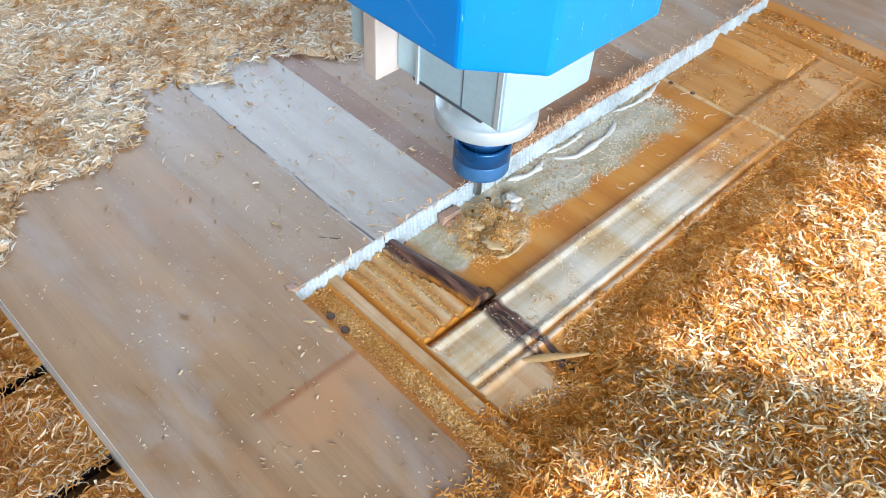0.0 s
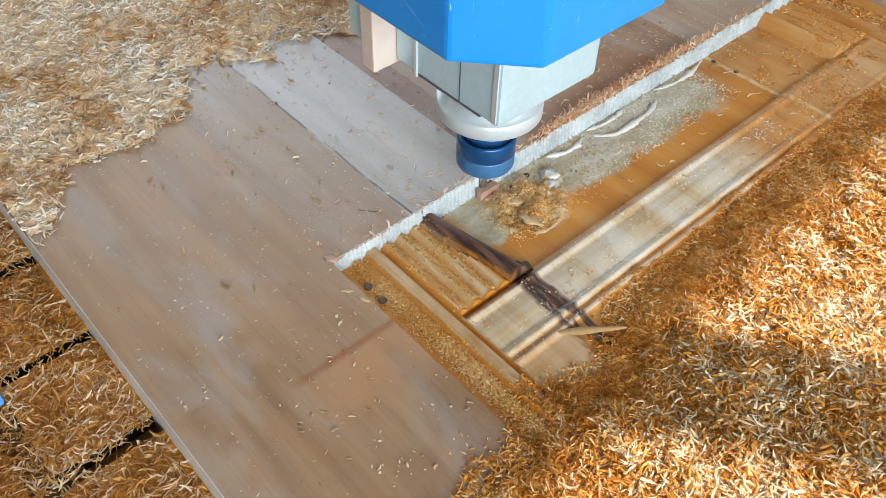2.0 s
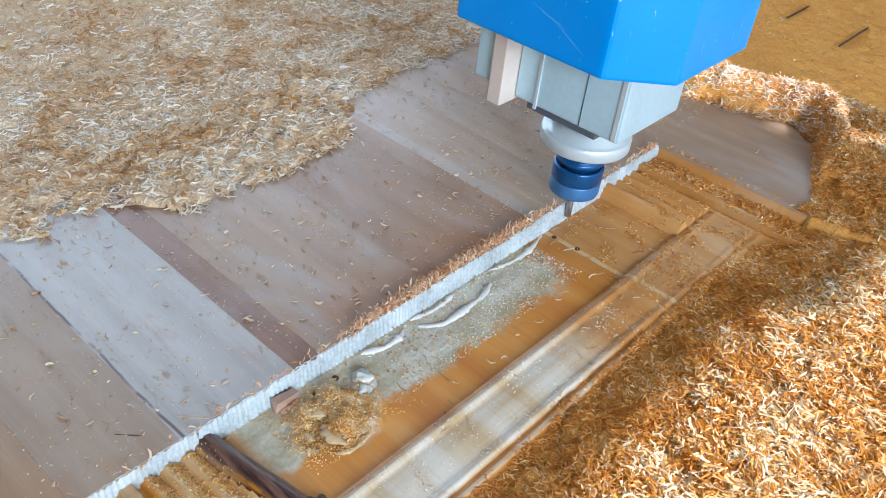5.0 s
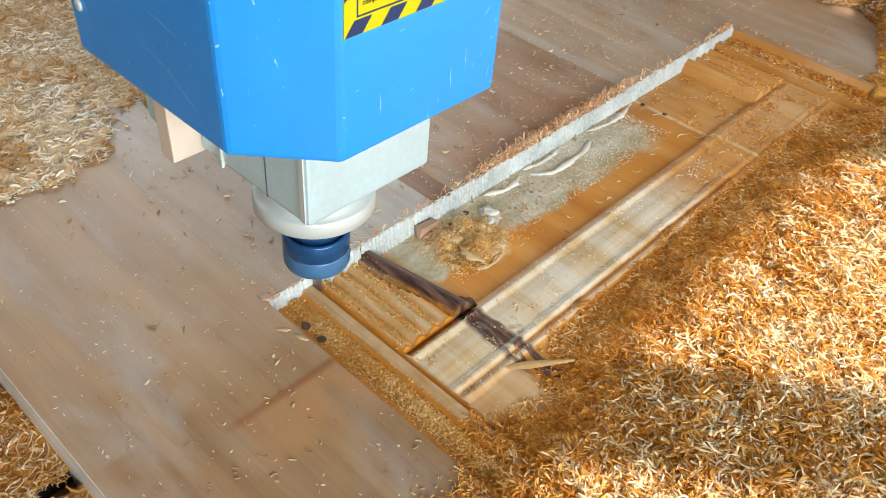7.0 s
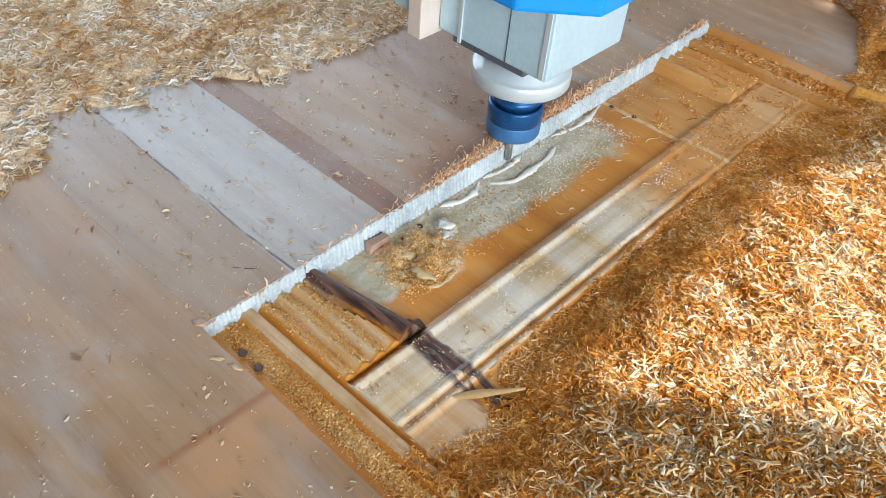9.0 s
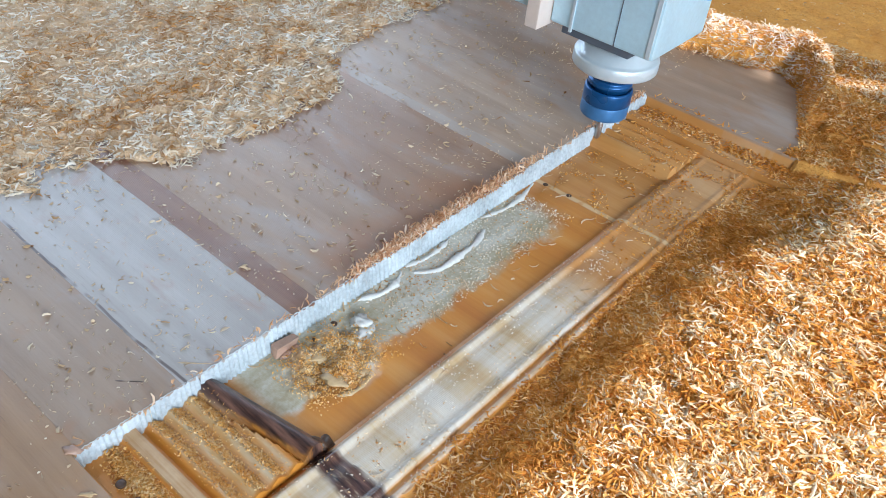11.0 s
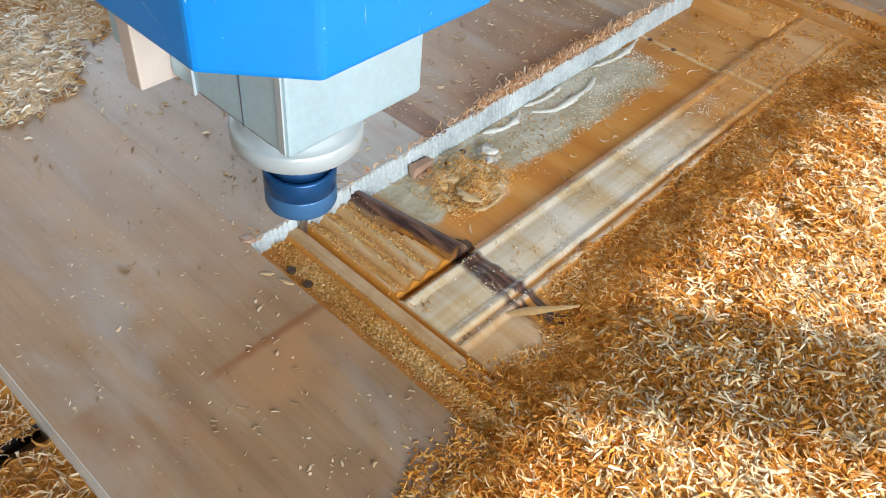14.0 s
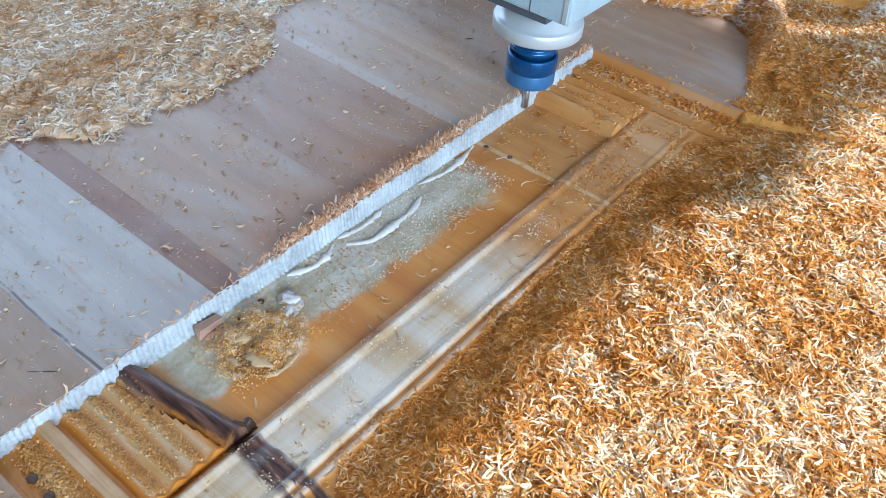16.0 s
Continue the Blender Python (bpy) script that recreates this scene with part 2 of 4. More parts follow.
    n.join(n.place(), rows.inputs["Vector"])
    n.bump(n.sum("ADD", n.sum("MULTIPLY", n.sum("ADD", fine, n.noise(n.place((400, 900, 400)), 1, 2)), 0.5), n.sum("MULTIPLY", n.sum("MULTIPLY", n.sum("ADD", rows.outputs["Fac"], n.noise(n.place((1400, 1400, 1400)), 1, 2)), n.sum("MAXIMUM", strip, n.sum("MULTIPLY", rim, 0.5))), 0.6)), 0.32, 0.0005)
    shine = n.grey(cloud, 0.3, 0.7, rough * 0.8, rough * 1.25)
    return n.finish(colour, n.sum("MULTIPLY", shine, n.grey(strip, 0.0, 1.0, 1.0, 0.62)))


def shavings(name, *stops, rough=0.75, clump=0.3, lumps=24):
    """Loose chips, thin enough to let light through: every shaving has its own shade."""
    n = Nodes(name)
    geo = n.add("ShaderNodeNewGeometry")
    tone = n.sum("ADD", n.sum("MULTIPLY", geo.outputs["Random Per Island"], 1 - clump), n.sum("MULTIPLY", n.grey(n.noise(n.place(), lumps, 4), 0.33, 0.67), clump))
    colour = n.ramp(tone, *stops)
    n.bump(n.noise(n.place((300, 300, 300)), 1, 3), 0.2, 0.0004)
    through_light = n.add("ShaderNodeBsdfTranslucent")
    n.join(colour, through_light.inputs["Color"])
    both = n.add("ShaderNodeMixShader")
    both.inputs[0].default_value = 0.42
    n.join(n.out.outputs[0], both.inputs[1])
    n.join(through_light.outputs[0], both.inputs[2])
    n.join(both.outputs[0], n.tree.nodes["Material Output"].inputs["Surface"])
    return n.finish(colour, rough, specular=0.2)


STRAY = shavings("stray_curls", (0.05, (0.26, 0.13, 0.055)), (0.20, (0.52, 0.35, 0.19)), (0.5, (0.70, 0.53, 0.34)), (0.9, (0.86, 0.75, 0.58)))
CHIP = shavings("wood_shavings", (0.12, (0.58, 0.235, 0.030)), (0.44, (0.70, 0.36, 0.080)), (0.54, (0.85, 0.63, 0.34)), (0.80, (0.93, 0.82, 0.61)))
CHIP_FINE = shavings("fine_shavings", (0.14, (0.54, 0.20, 0.024)), (0.40, (0.74, 0.335, 0.058)), (0.66, (0.82, 0.47, 0.13)), (0.86, (0.92, 0.70, 0.38)))
CHIP_PALE = shavings("pale_shavings", (0.17, (0.56, 0.28, 0.085)), (0.31, (0.74, 0.50, 0.26)), (0.45, (0.86, 0.73, 0.54)), (0.72, (0.94, 0.89, 0.80)), clump=0.55, lumps=17)
CHIP_RED = shavings("reddish_fibres", (0.15, (0.60, 0.31, 0.15)), (0.6, (0.76, 0.50, 0.30)), (0.9, (0.88, 0.74, 0.58)))
CHIP_MID = shavings("orange_shavings", (0.12, (0.44, 0.18, 0.035)), (0.40, (0.60, 0.30, 0.08)), (0.60, (0.74, 0.48, 0.23)), (0.85, (0.88, 0.74, 0.54)))
GRAIN = shavings("fine_chips", (0.10, (0.70, 0.34, 0.07)), (0.5, (0.84, 0.52, 0.17)), (0.85, (0.92, 0.73, 0.42)))


def dust_bed(name, dark, light):
    n = Nodes(name)
    v = n.place((1, 1, 1))
    f = n.noise(v, 260, 6, 0.7)
    g = n.noise(v, 18, 4)
    n.bump(f, 0.9, 0.003)
    return n.finish(n.ramp(n.sum("ADD", n.sum("MULTIPLY", f, 0.6), n.sum("MULTIPLY", g, 0.4)), (0.35, dark), (0.65, light)), 0.9)


BED = dust_bed("sawdust_bed", (0.64, 0.255, 0.032), (0.80, 0.40, 0.085))
BED_GREY = dust_bed("dusty_bed", (0.58, 0.33, 0.14), (0.82, 0.65, 0.46))


def hood_paint():
    """Bright blue enamel with small pale scratches and scuffs."""
    n = Nodes("blue_paint")
    tone = n.ramp(n.noise(n.place(), 9, 3), (0.3, (0.0004, 0.240, 0.72)), (0.7, (0.0008, 0.290, 0.84)))
    v = n.place((420, 420, 90))
    nick = n.sum("MULTIPLY", n.grey(n.noise(v, 1.0, 2, 0.5, 0.8), 0.72, 0.76), n.grey(n.noise(n.place((16, 16, 16)), 1, 2), 0.52, 0.62))
    v = n.place((300, 300, 300))
    fleck = n.sum("MULTIPLY", n.grey(n.noise(v, 1.0, 1), 0.76, 0.79), 0.6)
    tone = n.mix(n.sum("MAXIMUM", nick, fleck), tone, (0.45, 0.68, 0.85))
    n.bump(n.noise(n.place(), 70, 4), 0.03, 0.0005)
    return n.finish(tone, n.grey(n.noise(n.place(), 12, 4), 0.3, 0.7, 0.26, 0.40))


BLUE = hood_paint()
SCRATCH = plain("bare_scratch", (0.55, 0.70, 0.82), 0.5)
ALU = plain("cast_aluminium", (0.50, 0.68, 0.76), 0.40, 0.28, 220, 0.10, 0.10)
ALU_DARK = plain("aluminium_shadow_gap", (0.10, 0.12, 0.15), 0.6)
RING = plain("turned_aluminium", (0.57, 0.63, 0.65), 0.38, 0.3, 150, 0.06, 0.04)
NUT = plain("blued_steel", (0.012, 0.085, 0.24), 0.30, 0.4, 90, 0.25, 0.05)
NUT_WORN = plain("worn_steel", (0.055, 0.17, 0.36), 0.42, 0.3, 90, 0.2, 0.05)
WHITE_WOOD = plain("sapwood_rim", (0.42, 0.455, 0.465), 0.45, 0, 300, 0.42, 0.8)
RIDGE = plain("pale_fibre", (0.60, 0.58, 0.53), 0.6, 0, 300, 0.2, 0.5)
TORN = plain("torn_wood", (0.48, 0.33, 0.17), 0.55, 0, 300, 0.3, 0.7)
SLIVER = plain("sliver_wood", (0.47, 0.28, 0.11), 0.6, 0, 300, 0.25, 0.5)
PINK_WOOD = plain("pinkish_wood", (0.38, 0.235, 0.165), 0.5, 0, 300, 0.2, 0.4)
KNOT = plain("dark_knot", (0.07, 0.035, 0.018), 0.5, 0, 600, 0.4, 0.4)
STEEL = plain("tool_steel", (0.42, 0.40, 0.38), 0.3, 0.9, 200, 0.1, 0.05)
PINKISH = plain("anodised_bracket", (0.72, 0.60, 0.52), 0.45, 0.2, 120, 0.06, 0.05)
YELLOW = plain("yellow_vinyl", (0.50, 0.46, 0.010), 0.35, 0, 80, 0.03, 0.02)
NAVY = plain("navy_print", (0.005, 0.030, 0.11), 0.4)
BLACK = plain("black_print", (0.015, 0.018, 0.035), 0.4)
TAPE = plain("blue_plastic", (0.10, 0.30, 0.70), 0.4)
MDF = plain("spoilboard_fibreboard", (0.24, 0.14, 0.07), 0.85, 0, 300, 0.2, 0.4)
DARKGAP = plain("dark_phenolic_plywood", (0.03, 0.025, 0.03), 0.7)
PLASTER = plain("limewashed_wall", (0.66, 0.62, 0.56), 0.9, 0, 8, 0.06, 0.1)
DIM_WALL = plain("dark_unseen_wall", (0.11, 0.075, 0.05), 0.75, 0, 20, 0.25, 0.3)
CONCRETE = plain("concrete_floor", (0.22, 0.20, 0.18), 0.85, 0, 12, 0.12, 0.2)
SHEET = plain("sheet_roof", (0.45, 0.45, 0.46), 0.6, 0.2, 10, 0.08, 0.1)

# ---- mesh helpers ----


def as_mesh(name, verts, faces, smooth=False):
    me = bpy.data.meshes.new(name)
    me.from_pydata([tuple(v) for v in verts], [], [tuple(f) for f in faces])
    if smooth:
        me.polygons.foreach_set("use_smooth", [True] * len(me.polygons))
    me.update()
    return me


def quads(name, verts, faces, smooth=True):
    """A mesh of quads from numpy arrays, fast."""
    me = bpy.data.meshes.new(name)
    verts, faces = np.asarray(verts, np.float32), np.asarray(faces, np.int32)
    me.vertices.add(len(verts))
    me.vertices.foreach_set("co", verts.ravel())
    me.loops.add(faces.size)
    me.loops.foreach_set("vertex_index", faces.ravel())
    me.polygons.add(len(faces))
    me.polygons.foreach_set("loop_start", np.arange(0, faces.size, 4, dtype=np.int32))
    me.polygons.foreach_set("use_smooth", np.full(len(faces), smooth))
    me.update(calc_edges=True)
    return me


def part(name, me, material, parent=None, label="", at=(0, 0, 0)):
    """Links a mesh (or a bmesh) as one object under its thing."""
    if isinstance(me, bmesh.types.BMesh):
        bm, me = me, bpy.data.meshes.new(name)
        bm.to_mesh(me)
        bm.free()
    ob = new(name, me)
    if material and not me.materials:
        me.materials.append(material)
    ob.location = at
    if parent:
        ob.parent = parent
    if label:
        tagged(ob, label)
    return ob


def thing(name, at, label, category, group="", kind=""):
    ob = new(name)
    ob.location = at
    ob.empty_display_size = 0.02
    return tagged(ob, label, category, group, kind)


def box(x0, x1, y0, y1, z0, z1, bevel=0.0, bm=None):
    bm = bm or bmesh.new()
    made = bmesh.ops.create_cube(bm, size=1)["verts"]
    for v in made:
        v.co = Vector((x0 if v.co.x < 0 else x1, y0 if v.co.y < 0 else y1, z0 if v.co.z < 0 else z1))
    if bevel:
        edges = {e for v in made for e in v.link_edges}
        bmesh.ops.bevel(bm, geom=list(edges), offset=bevel, segments=2, affect="EDGES", profile=0.6)
    return bm


def turned(profile, sides=48):
    """A turned body from (radius, height) pairs."""
    bm = bmesh.new()
    rings = []
    for r, z in profile:
        rings.append([bm.verts.new((r * math.cos(a), r * math.sin(a), z)) for a in (2 * math.pi * k / sides for k in range(sides))])
    for a, b in zip(rings, rings[1:]):
        for k in range(sides):
            bm.faces.new((a[k], a[(k + 1) % sides], b[(k + 1) % sides], b[k])).smooth = True
    bm.faces.new(list(reversed(rings[0])))
    bm.faces.new(rings[-1])
    return bm


def prism(outline, z0, z1, bevel=0.0):
    """An upright prism on an outline of (x, y), counter-clockwise."""
    bm = bmesh.new()
    low = [bm.verts.new((x, y, z0)) for x, y in outline]
    top = [bm.verts.new((x, y, z1)) for x, y in outline]
    n = len(outline)
    for k in range(n):
        bm.faces.new((low[k], low[(k + 1) % n], top[(k + 1) % n], top[k]))
    bm.faces.new(list(reversed(low)))
    bm.faces.new(top)
    if bevel:
        bmesh.ops.bevel(bm, geom=list(bm.edges), offset=bevel, segments=2, affect="EDGES", profile=0.6)
    return bm


def line(points):
    """A broken line as a function."""
    a, b = zip(*points)
    return lambda v: np.interp(v, a, b)


def smooth(v, a, b):
    s = np.clip((v - a) / (b - a), 0, 1)
    return s * s * (3 - 2 * s)


WAVES = np.random.RandomState(5).uniform(-1, 1, (24, 3))


def ripple(x, y, size):
    """Soft unevenness, about -1 to 1, with waves near the given size."""
    s = 0
    for k, (a, b, c) in enumerate(WAVES):
        q = 2 * math.pi / size * (0.5 + k / 14)
        s = s + np.sin(q * (a * x + b * y) + 9 * c) / len(WAVES) ** 0.5
    return s


# ---- unseen workshop shell added round the table: floor, walls with openings, roof ----


def wall(name, axis, at, thick, lo, hi, top, holes, label, face=None):
    """A wall across x or y with rectangular openings (from, to, low, high)."""
    cuts = sorted({lo, hi, *[v for h in holes for v in h[:2]]})
    ob = thing(name, (0, 0, 0), label, "wall", kind="structure")
    bm = bmesh.new()
    for a, b in zip(cuts, cuts[1:]):
        z = FLOOR
        spans = sorted((h[2], h[3]) for h in holes if h[0] <= a and h[1] >= b)
        for low, high in spans + [(top, top)]:
            if low > z + 1e-6:
                if axis == "x":
                    box(at, at + thick, a, b, z, low, bm=bm)
                else:
                    box(a, b, at, at + thick, z, low, bm=bm)
            z = high
    part("masonry", bm, face or PLASTER, ob)
    return ob


FLOOR, ROOF = -0.85, 2.6
tagged(part("floor", box(-2.7, 1.8, -2.7, 4.2, FLOOR - 0.1, FLOOR), CONCRETE), "dusty grey concrete workshop floor", "floor", kind="structure")
tagged(part("ceiling", box(-2.7, 1.8, -2.7, 4.2, ROOF, ROOF + 0.08), SHEET), "plain grey sheet roof over the workshop", "ceiling", kind="structure")
# unseen wall added to shape the sun: each opening gives one patch below
wall("wall_east", "x", 1.6, 0.03, -2.5, 4.0, ROOF, [(-1.15, 0.45, 0.36, 1.20), (0.85, 1.28, 0.75, 1.690), (1.365, 1.72, 0.75, 1.712), (1.72, 2.075, 0.75, 1.675), (2.075, 2.12, 0.75, 1.84), (2.12, 2.19, 1.80, 1.985)], "unseen pale limewashed wall, openings cut to shape the sunlight")
wall("wall_west", "x", -2.7, 0.2, -2.5, 4.0, ROOF, [(0.2, 3.0, FLOOR, 2.3)], "pale limewashed wall with a wide open doorway")
# unseen wall, kept dark so the hood's south side gets little light
wall("wall_south", "y", -2.7, 0.2, -2.7, 1.8, ROOF, [], "unseen dark wall added to keep the south side dim", DIM_WALL)
wall("wall_north", "y", 4.0, 0.2, -2.7, 1.8, ROOF, [], "plain pale limewashed workshop wall")

# ---- the machine table and the blocks beside the panel ----
table = thing("machine_table", (0, 0.4, FLOOR), "router table with a worn dark fibreboard bed", "table")
part("bed", box(-1.5, 1.1, -1.0, 1.6, -0.075 - FLOOR, -0.045 - FLOOR, 0.003), MDF, table)
for sx in (-1.35, 0.95):
    for sy in (-0.85, 1.45):
        part("leg", box(sx - 0.05, sx + 0.05, sy - 0.05, sy + 0.05, 0, -0.0752 - FLOOR, 0.004), DARKGAP, table)

BLOCK_TOP = -0.029
block = thing("spoilboard_block", (-0.45, -0.1, -0.045), "square dark plywood block dusted with shavings", "block", "blocks beside the panel")
part("core", box(-0.040, 0.040, -0.085, 0.085, 0, 0.012, 0.0015), DARKGAP, block)
part("top_layer", box(-0.0405, 0.0405, -0.0855, 0.0855, 0.0122, BLOCK_TOP + 0.045, 0.0015), BED, block)
block.location = (-0.452, 0.072, -0.045)
for bx in (-0.361, -0.265, -0.548, -0.642, -0.17):
    copy_thing(block, pose(bx, 0.072, -0.045))
for bx in (-0.43, -0.335, -0.24, -0.53, -0.62):
    copy_thing(block, pose(bx, -0.115, -0.052))

# ---- the wooden panel, half carved ----
X0, CUT, X1 = -1.05, -0.328, 0.35
Y0, ENDA, ENDB, Y1 = 0.052, 0.202, 0.838, 1.32
DEEP = -0.018


def relief(x, y):
    """The panel's upper face, as carved so far."""
    edge = np.minimum(y - ENDA, ENDB - y)
    v = edge
    flute = -0.0130 + 0.0022 * np.cos((v - 0.047) / 0.0135 * 2 * math.pi)
    skew = np.where(y < 0.5, 0.17 * (np.minimum(x, -0.245) + 0.288), 0)
    z = np.full(x.shape, DEEP)
    z = np.where(v < 0.106 + skew, np.maximum(z, -0.0065 - 0.0115 * ((v - skew - 0.0945) / 0.0105) ** 2), z)
    z = np.where(v < 0.0845 + skew, flute, z)
    z = np.where(v < 0.0425, -0.0155, z)
    z = np.where(v < 0.0385, -0.0080, z)
    z = np.where(v < 0.0275, -0.0125, z)
    # mouldings that run along y
    run = np.full(x.shape, DEEP)
    rise = -0.0178 + 0.0036 * smooth(x, -0.2440, -0.2330) - 0.0006 * smooth(x, -0.1955, -0.1935)
    for at, wide, high in ((-0.2345, 0.0032, 0.0026), (-0.2160, 0.0100, 0.0013), (-0.1975, 0.0026, 0.0024), (-0.1885, 0.0028, 0.0024)):
        rise = rise + high * np.exp(-((x - at) / wide) ** 2)
    run = np.where(x > -0.2440, rise, run)
    run = np.where(x > -0.244, run + 0.6 * smooth(y, 0.56, 0.66) * (-0.0138 - run), run)
    z = np.where((v > 0.0455) & (x > -0.242), run, z)
    # torn grain round the knots
    torn = np.exp(-(((x + 0.293) / 0.030) ** 2 + ((y - 0.366) / 0.036) ** 2) ** 2)
    z = z + torn * (0.0034 + 0.0030 * ripple(x, y, 0.036) + 0.0006 * ripple(y, x, 0.009))
    inside = (x > CUT) & (edge > 0)
    skin = 0.00025 * ripple(x, y, 0.05)
    return np.where(inside, z + 0.3 * skin, skin)


PANEL_BOTTOM = -0.044
panel = thing("wooden_panel", (0, 0, 0), "glued-up hardwood panel, half carved with mouldings", "wooden panel")
xs = np.concatenate([np.linspace(X0, -0.34, 22), [-0.3335, -0.3284, -0.3278], np.arange(-0.327, -0.135, 0.001), np.linspace(-0.13, X1, 12)])
STAVES = [
    (Y0, 0.206, (0.235, 0.126, 0.056), (0.36, 0.215, 0.108), dict(patch=[(-0.262, -0.215, 0.130, 0.206, 0.03, 0.1, (0.42, 0.21, 0.09)), (-0.2625, -0.2575, 0.126, 0.206, 0.003, 0.55, (0.24, 0.085, 0.024)), (-0.285, -0.250, 0.064, 0.078, 0.01, 0.2, (0.22, 0.10, 0.035))])),
    (0.206, 0.2745, (0.235, 0.149, 0.089), (0.336, 0.232, 0.154), dict(streak=(0.2970, 0.0095))),
    (0.2745, 0.362, (0.31, 0.27, 0.235), (0.43, 0.395, 0.365), dict(streak=(0.2970, 0.0095), crack=[(0.2762, 0.0010, 0.012)])),
    (0.362, 0.385, (0.158, 0.066, 0.034), (0.243, 0.126, 0.074), {}),
    (0.385, 0.500, (0.25, 0.150, 0.086), (0.35, 0.226, 0.140), dict(dust=True)),
    (0.500, 0.628, (0.22, 0.115, 0.060), (0.32, 0.190, 0.112), dict(dust=True)),
    (0.628, 0.642, (0.329, 0.252, 0.196), (0.4, 0.318, 0.257), {}),
    (0.642, 0.760, (0.30, 0.20, 0.132), (0.42, 0.30, 0.21), {}),
    (0.760, 0.930, (0.26, 0.165, 0.105), (0.37, 0.25, 0.17), {}),
    (0.930, Y1, (0.24, 0.145, 0.085), (0.34, 0.22, 0.14), {}),
]
for y0, y1, dark, light, extra in STAVES:
    ys = np.concatenate([[y0 + 0.00003], np.arange(y0 + 0.001, y1 - 0.0005, 0.0014), [y1 - 0.00003]])
    for e in (ENDA, ENDB):
        if y0 < e < y1:
            ys = np.sort(np.concatenate([ys[np.abs(ys - e) > 0.0006], [e - 0.0002, e + 0.0002]]))
    gx, gy = np.meshgrid(xs, ys, indexing="ij")
    gz = relief(gx, gy)
    nx, ny = gx.shape
    top = np.stack([gx, gy, gz], -1).reshape(-1, 3)
    idx = np.arange(nx * ny).reshape(nx, ny)
    faces = np.stack([idx[:-1, :-1], idx[1:, :-1], idx[1:, 1:], idx[:-1, 1:]], -1).reshape(-1, 4)
    rim = np.concatenate([idx[:, 0], idx[-1, 1:], idx[-2::-1, -1], idx[0, -2:0:-1]])
    low = top[rim].copy()
    low[:, 2] = PANEL_BOTTOM
    li = np.arange(len(rim)) + nx * ny
    skirt = np.stack([np.roll(rim, -1), rim, li, np.roll(li, -1)], -1)
    me = quads("stave", np.concatenate([top, low]), np.concatenate([faces, skirt]), smooth=False)
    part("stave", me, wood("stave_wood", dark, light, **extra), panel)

# the standing face of the cut, ribbed by the cutter
ly, lz = np.arange(ENDA + 0.0005, ENDB - 0.0005, 0.0007), np.linspace(0, 1, 7)
gy, gk = np.meshgrid(ly, lz, indexing="ij")
gz = DEEP - 0.0005 + gk * (0.0186 + 0.0018 * ripple(gy, 0 * gy, 0.006) - 0.0055 * smooth(ripple(gy, 0 * gy, 0.02), 0.25, 0.8))
gx = CUT + 0.0010 + 0.0006 * (1 + 0.6 * ripple(gy, 0 * gy, 0.012)) * np.sin(gy / 0.0036 * 2 * math.pi + 1.6 * gk + 2 * ripple(gy, 0 * gy, 0.05)) + 0.0012 * (1 - gk) ** 3
gx[:, -1], gz[:, -1] = CUT - 0.0009 + 0.0004 * ripple(ly, 0 * ly, 0.004), 0.0005
idx = np.arange(gy.size).reshape(gy.shape)
part("cut_face", quads("cut_face", np.stack([gx, gy, gz], -1).reshape(-1, 3), np.stack([idx[:-1, :-1], idx[1:, :-1], idx[1:, 1:], idx[:-1, 1:]], -1).reshape(-1, 4)), WHITE_WOOD, panel, "pale ribbed face of the cut")


def ridge(name, points, radius, material, label=""):
    """A low rounded ridge of fibre along a bent line."""
    p = np.array(points, float)
    k = np.linspace(0, len(p) - 1, 9 * (len(p) - 1))
    px, py = (np.interp(k, range(len(p)), p[:, c]) for c in (0, 1))
    for _ in range(6):
        px[1:-1], py[1:-1] = (px[:-2] + 2 * px[1:-1] + px[2:]) / 4, (py[:-2] + 2 * py[1:-1] + py[2:]) / 4
    tx, ty = np.gradient(px), np.gradient(py)
    ln = np.hypot(tx, ty)
    rough = 1 + 0.3 * ripple(px * 3, py * 3, 0.02)
    wide = radius * rough * (0.35 + 0.65 * np.sin(np.linspace(0.15, math.pi - 0.15, len(px)))) * (1 + 0.25 * np.sin(k * 4.1))
    base = relief(px, py)
    rows = []
    for a in np.linspace(0, math.pi, 6):
        rows.append(np.stack([px - ty / ln * wide * math.cos(a), py + tx / ln * wide * math.cos(a), base - 0.0003 + wide * 0.8 * math.sin(a)], -1))
    v = np.stack(rows, 1)
    i = np.arange(v.shape[0] * 6).reshape(-1, 6)
    f = np.stack([i[:-1, :-1], i[1:, :-1], i[1:, 1:], i[:-1, 1:]], -1).reshape(-1, 4)
    part(name, quads(name, v.reshape(-1, 3), f), material, panel, label)


ridge("fibre_ridge", [(-0.3235, 0.418), (-0.3155, 0.435), (-0.3165, 0.452), (-0.323, 0.464)], 0.0031, RIDGE)
ridge("fibre_ridge", [(-0.316, 0.470), (-0.304, 0.486), (-0.3045, 0.510), (-0.306, 0.535), (-0.3125, 0.552)], 0.0031, RIDGE)
ridge("fibre_ridge", [(-0.3245, 0.562), (-0.3180, 0.588), (-0.3185, 0.612), (-0.3250, 0.638)], 0.0024, RIDGE)
ridge("fibre_ridge", [(-0.325, 0.470), (-0.3205, 0.49), (-0.3215, 0.51), (-0.3255, 0.525)], 0.0026, RIDGE)
ridge("torn_tuft", [(-0.306, 0.404), (-0.2985, 0.407), (-0.2935, 0.401), (-0.2945, 0.391)], 0.0030, RIDGE, "pale torn tuft of wood")
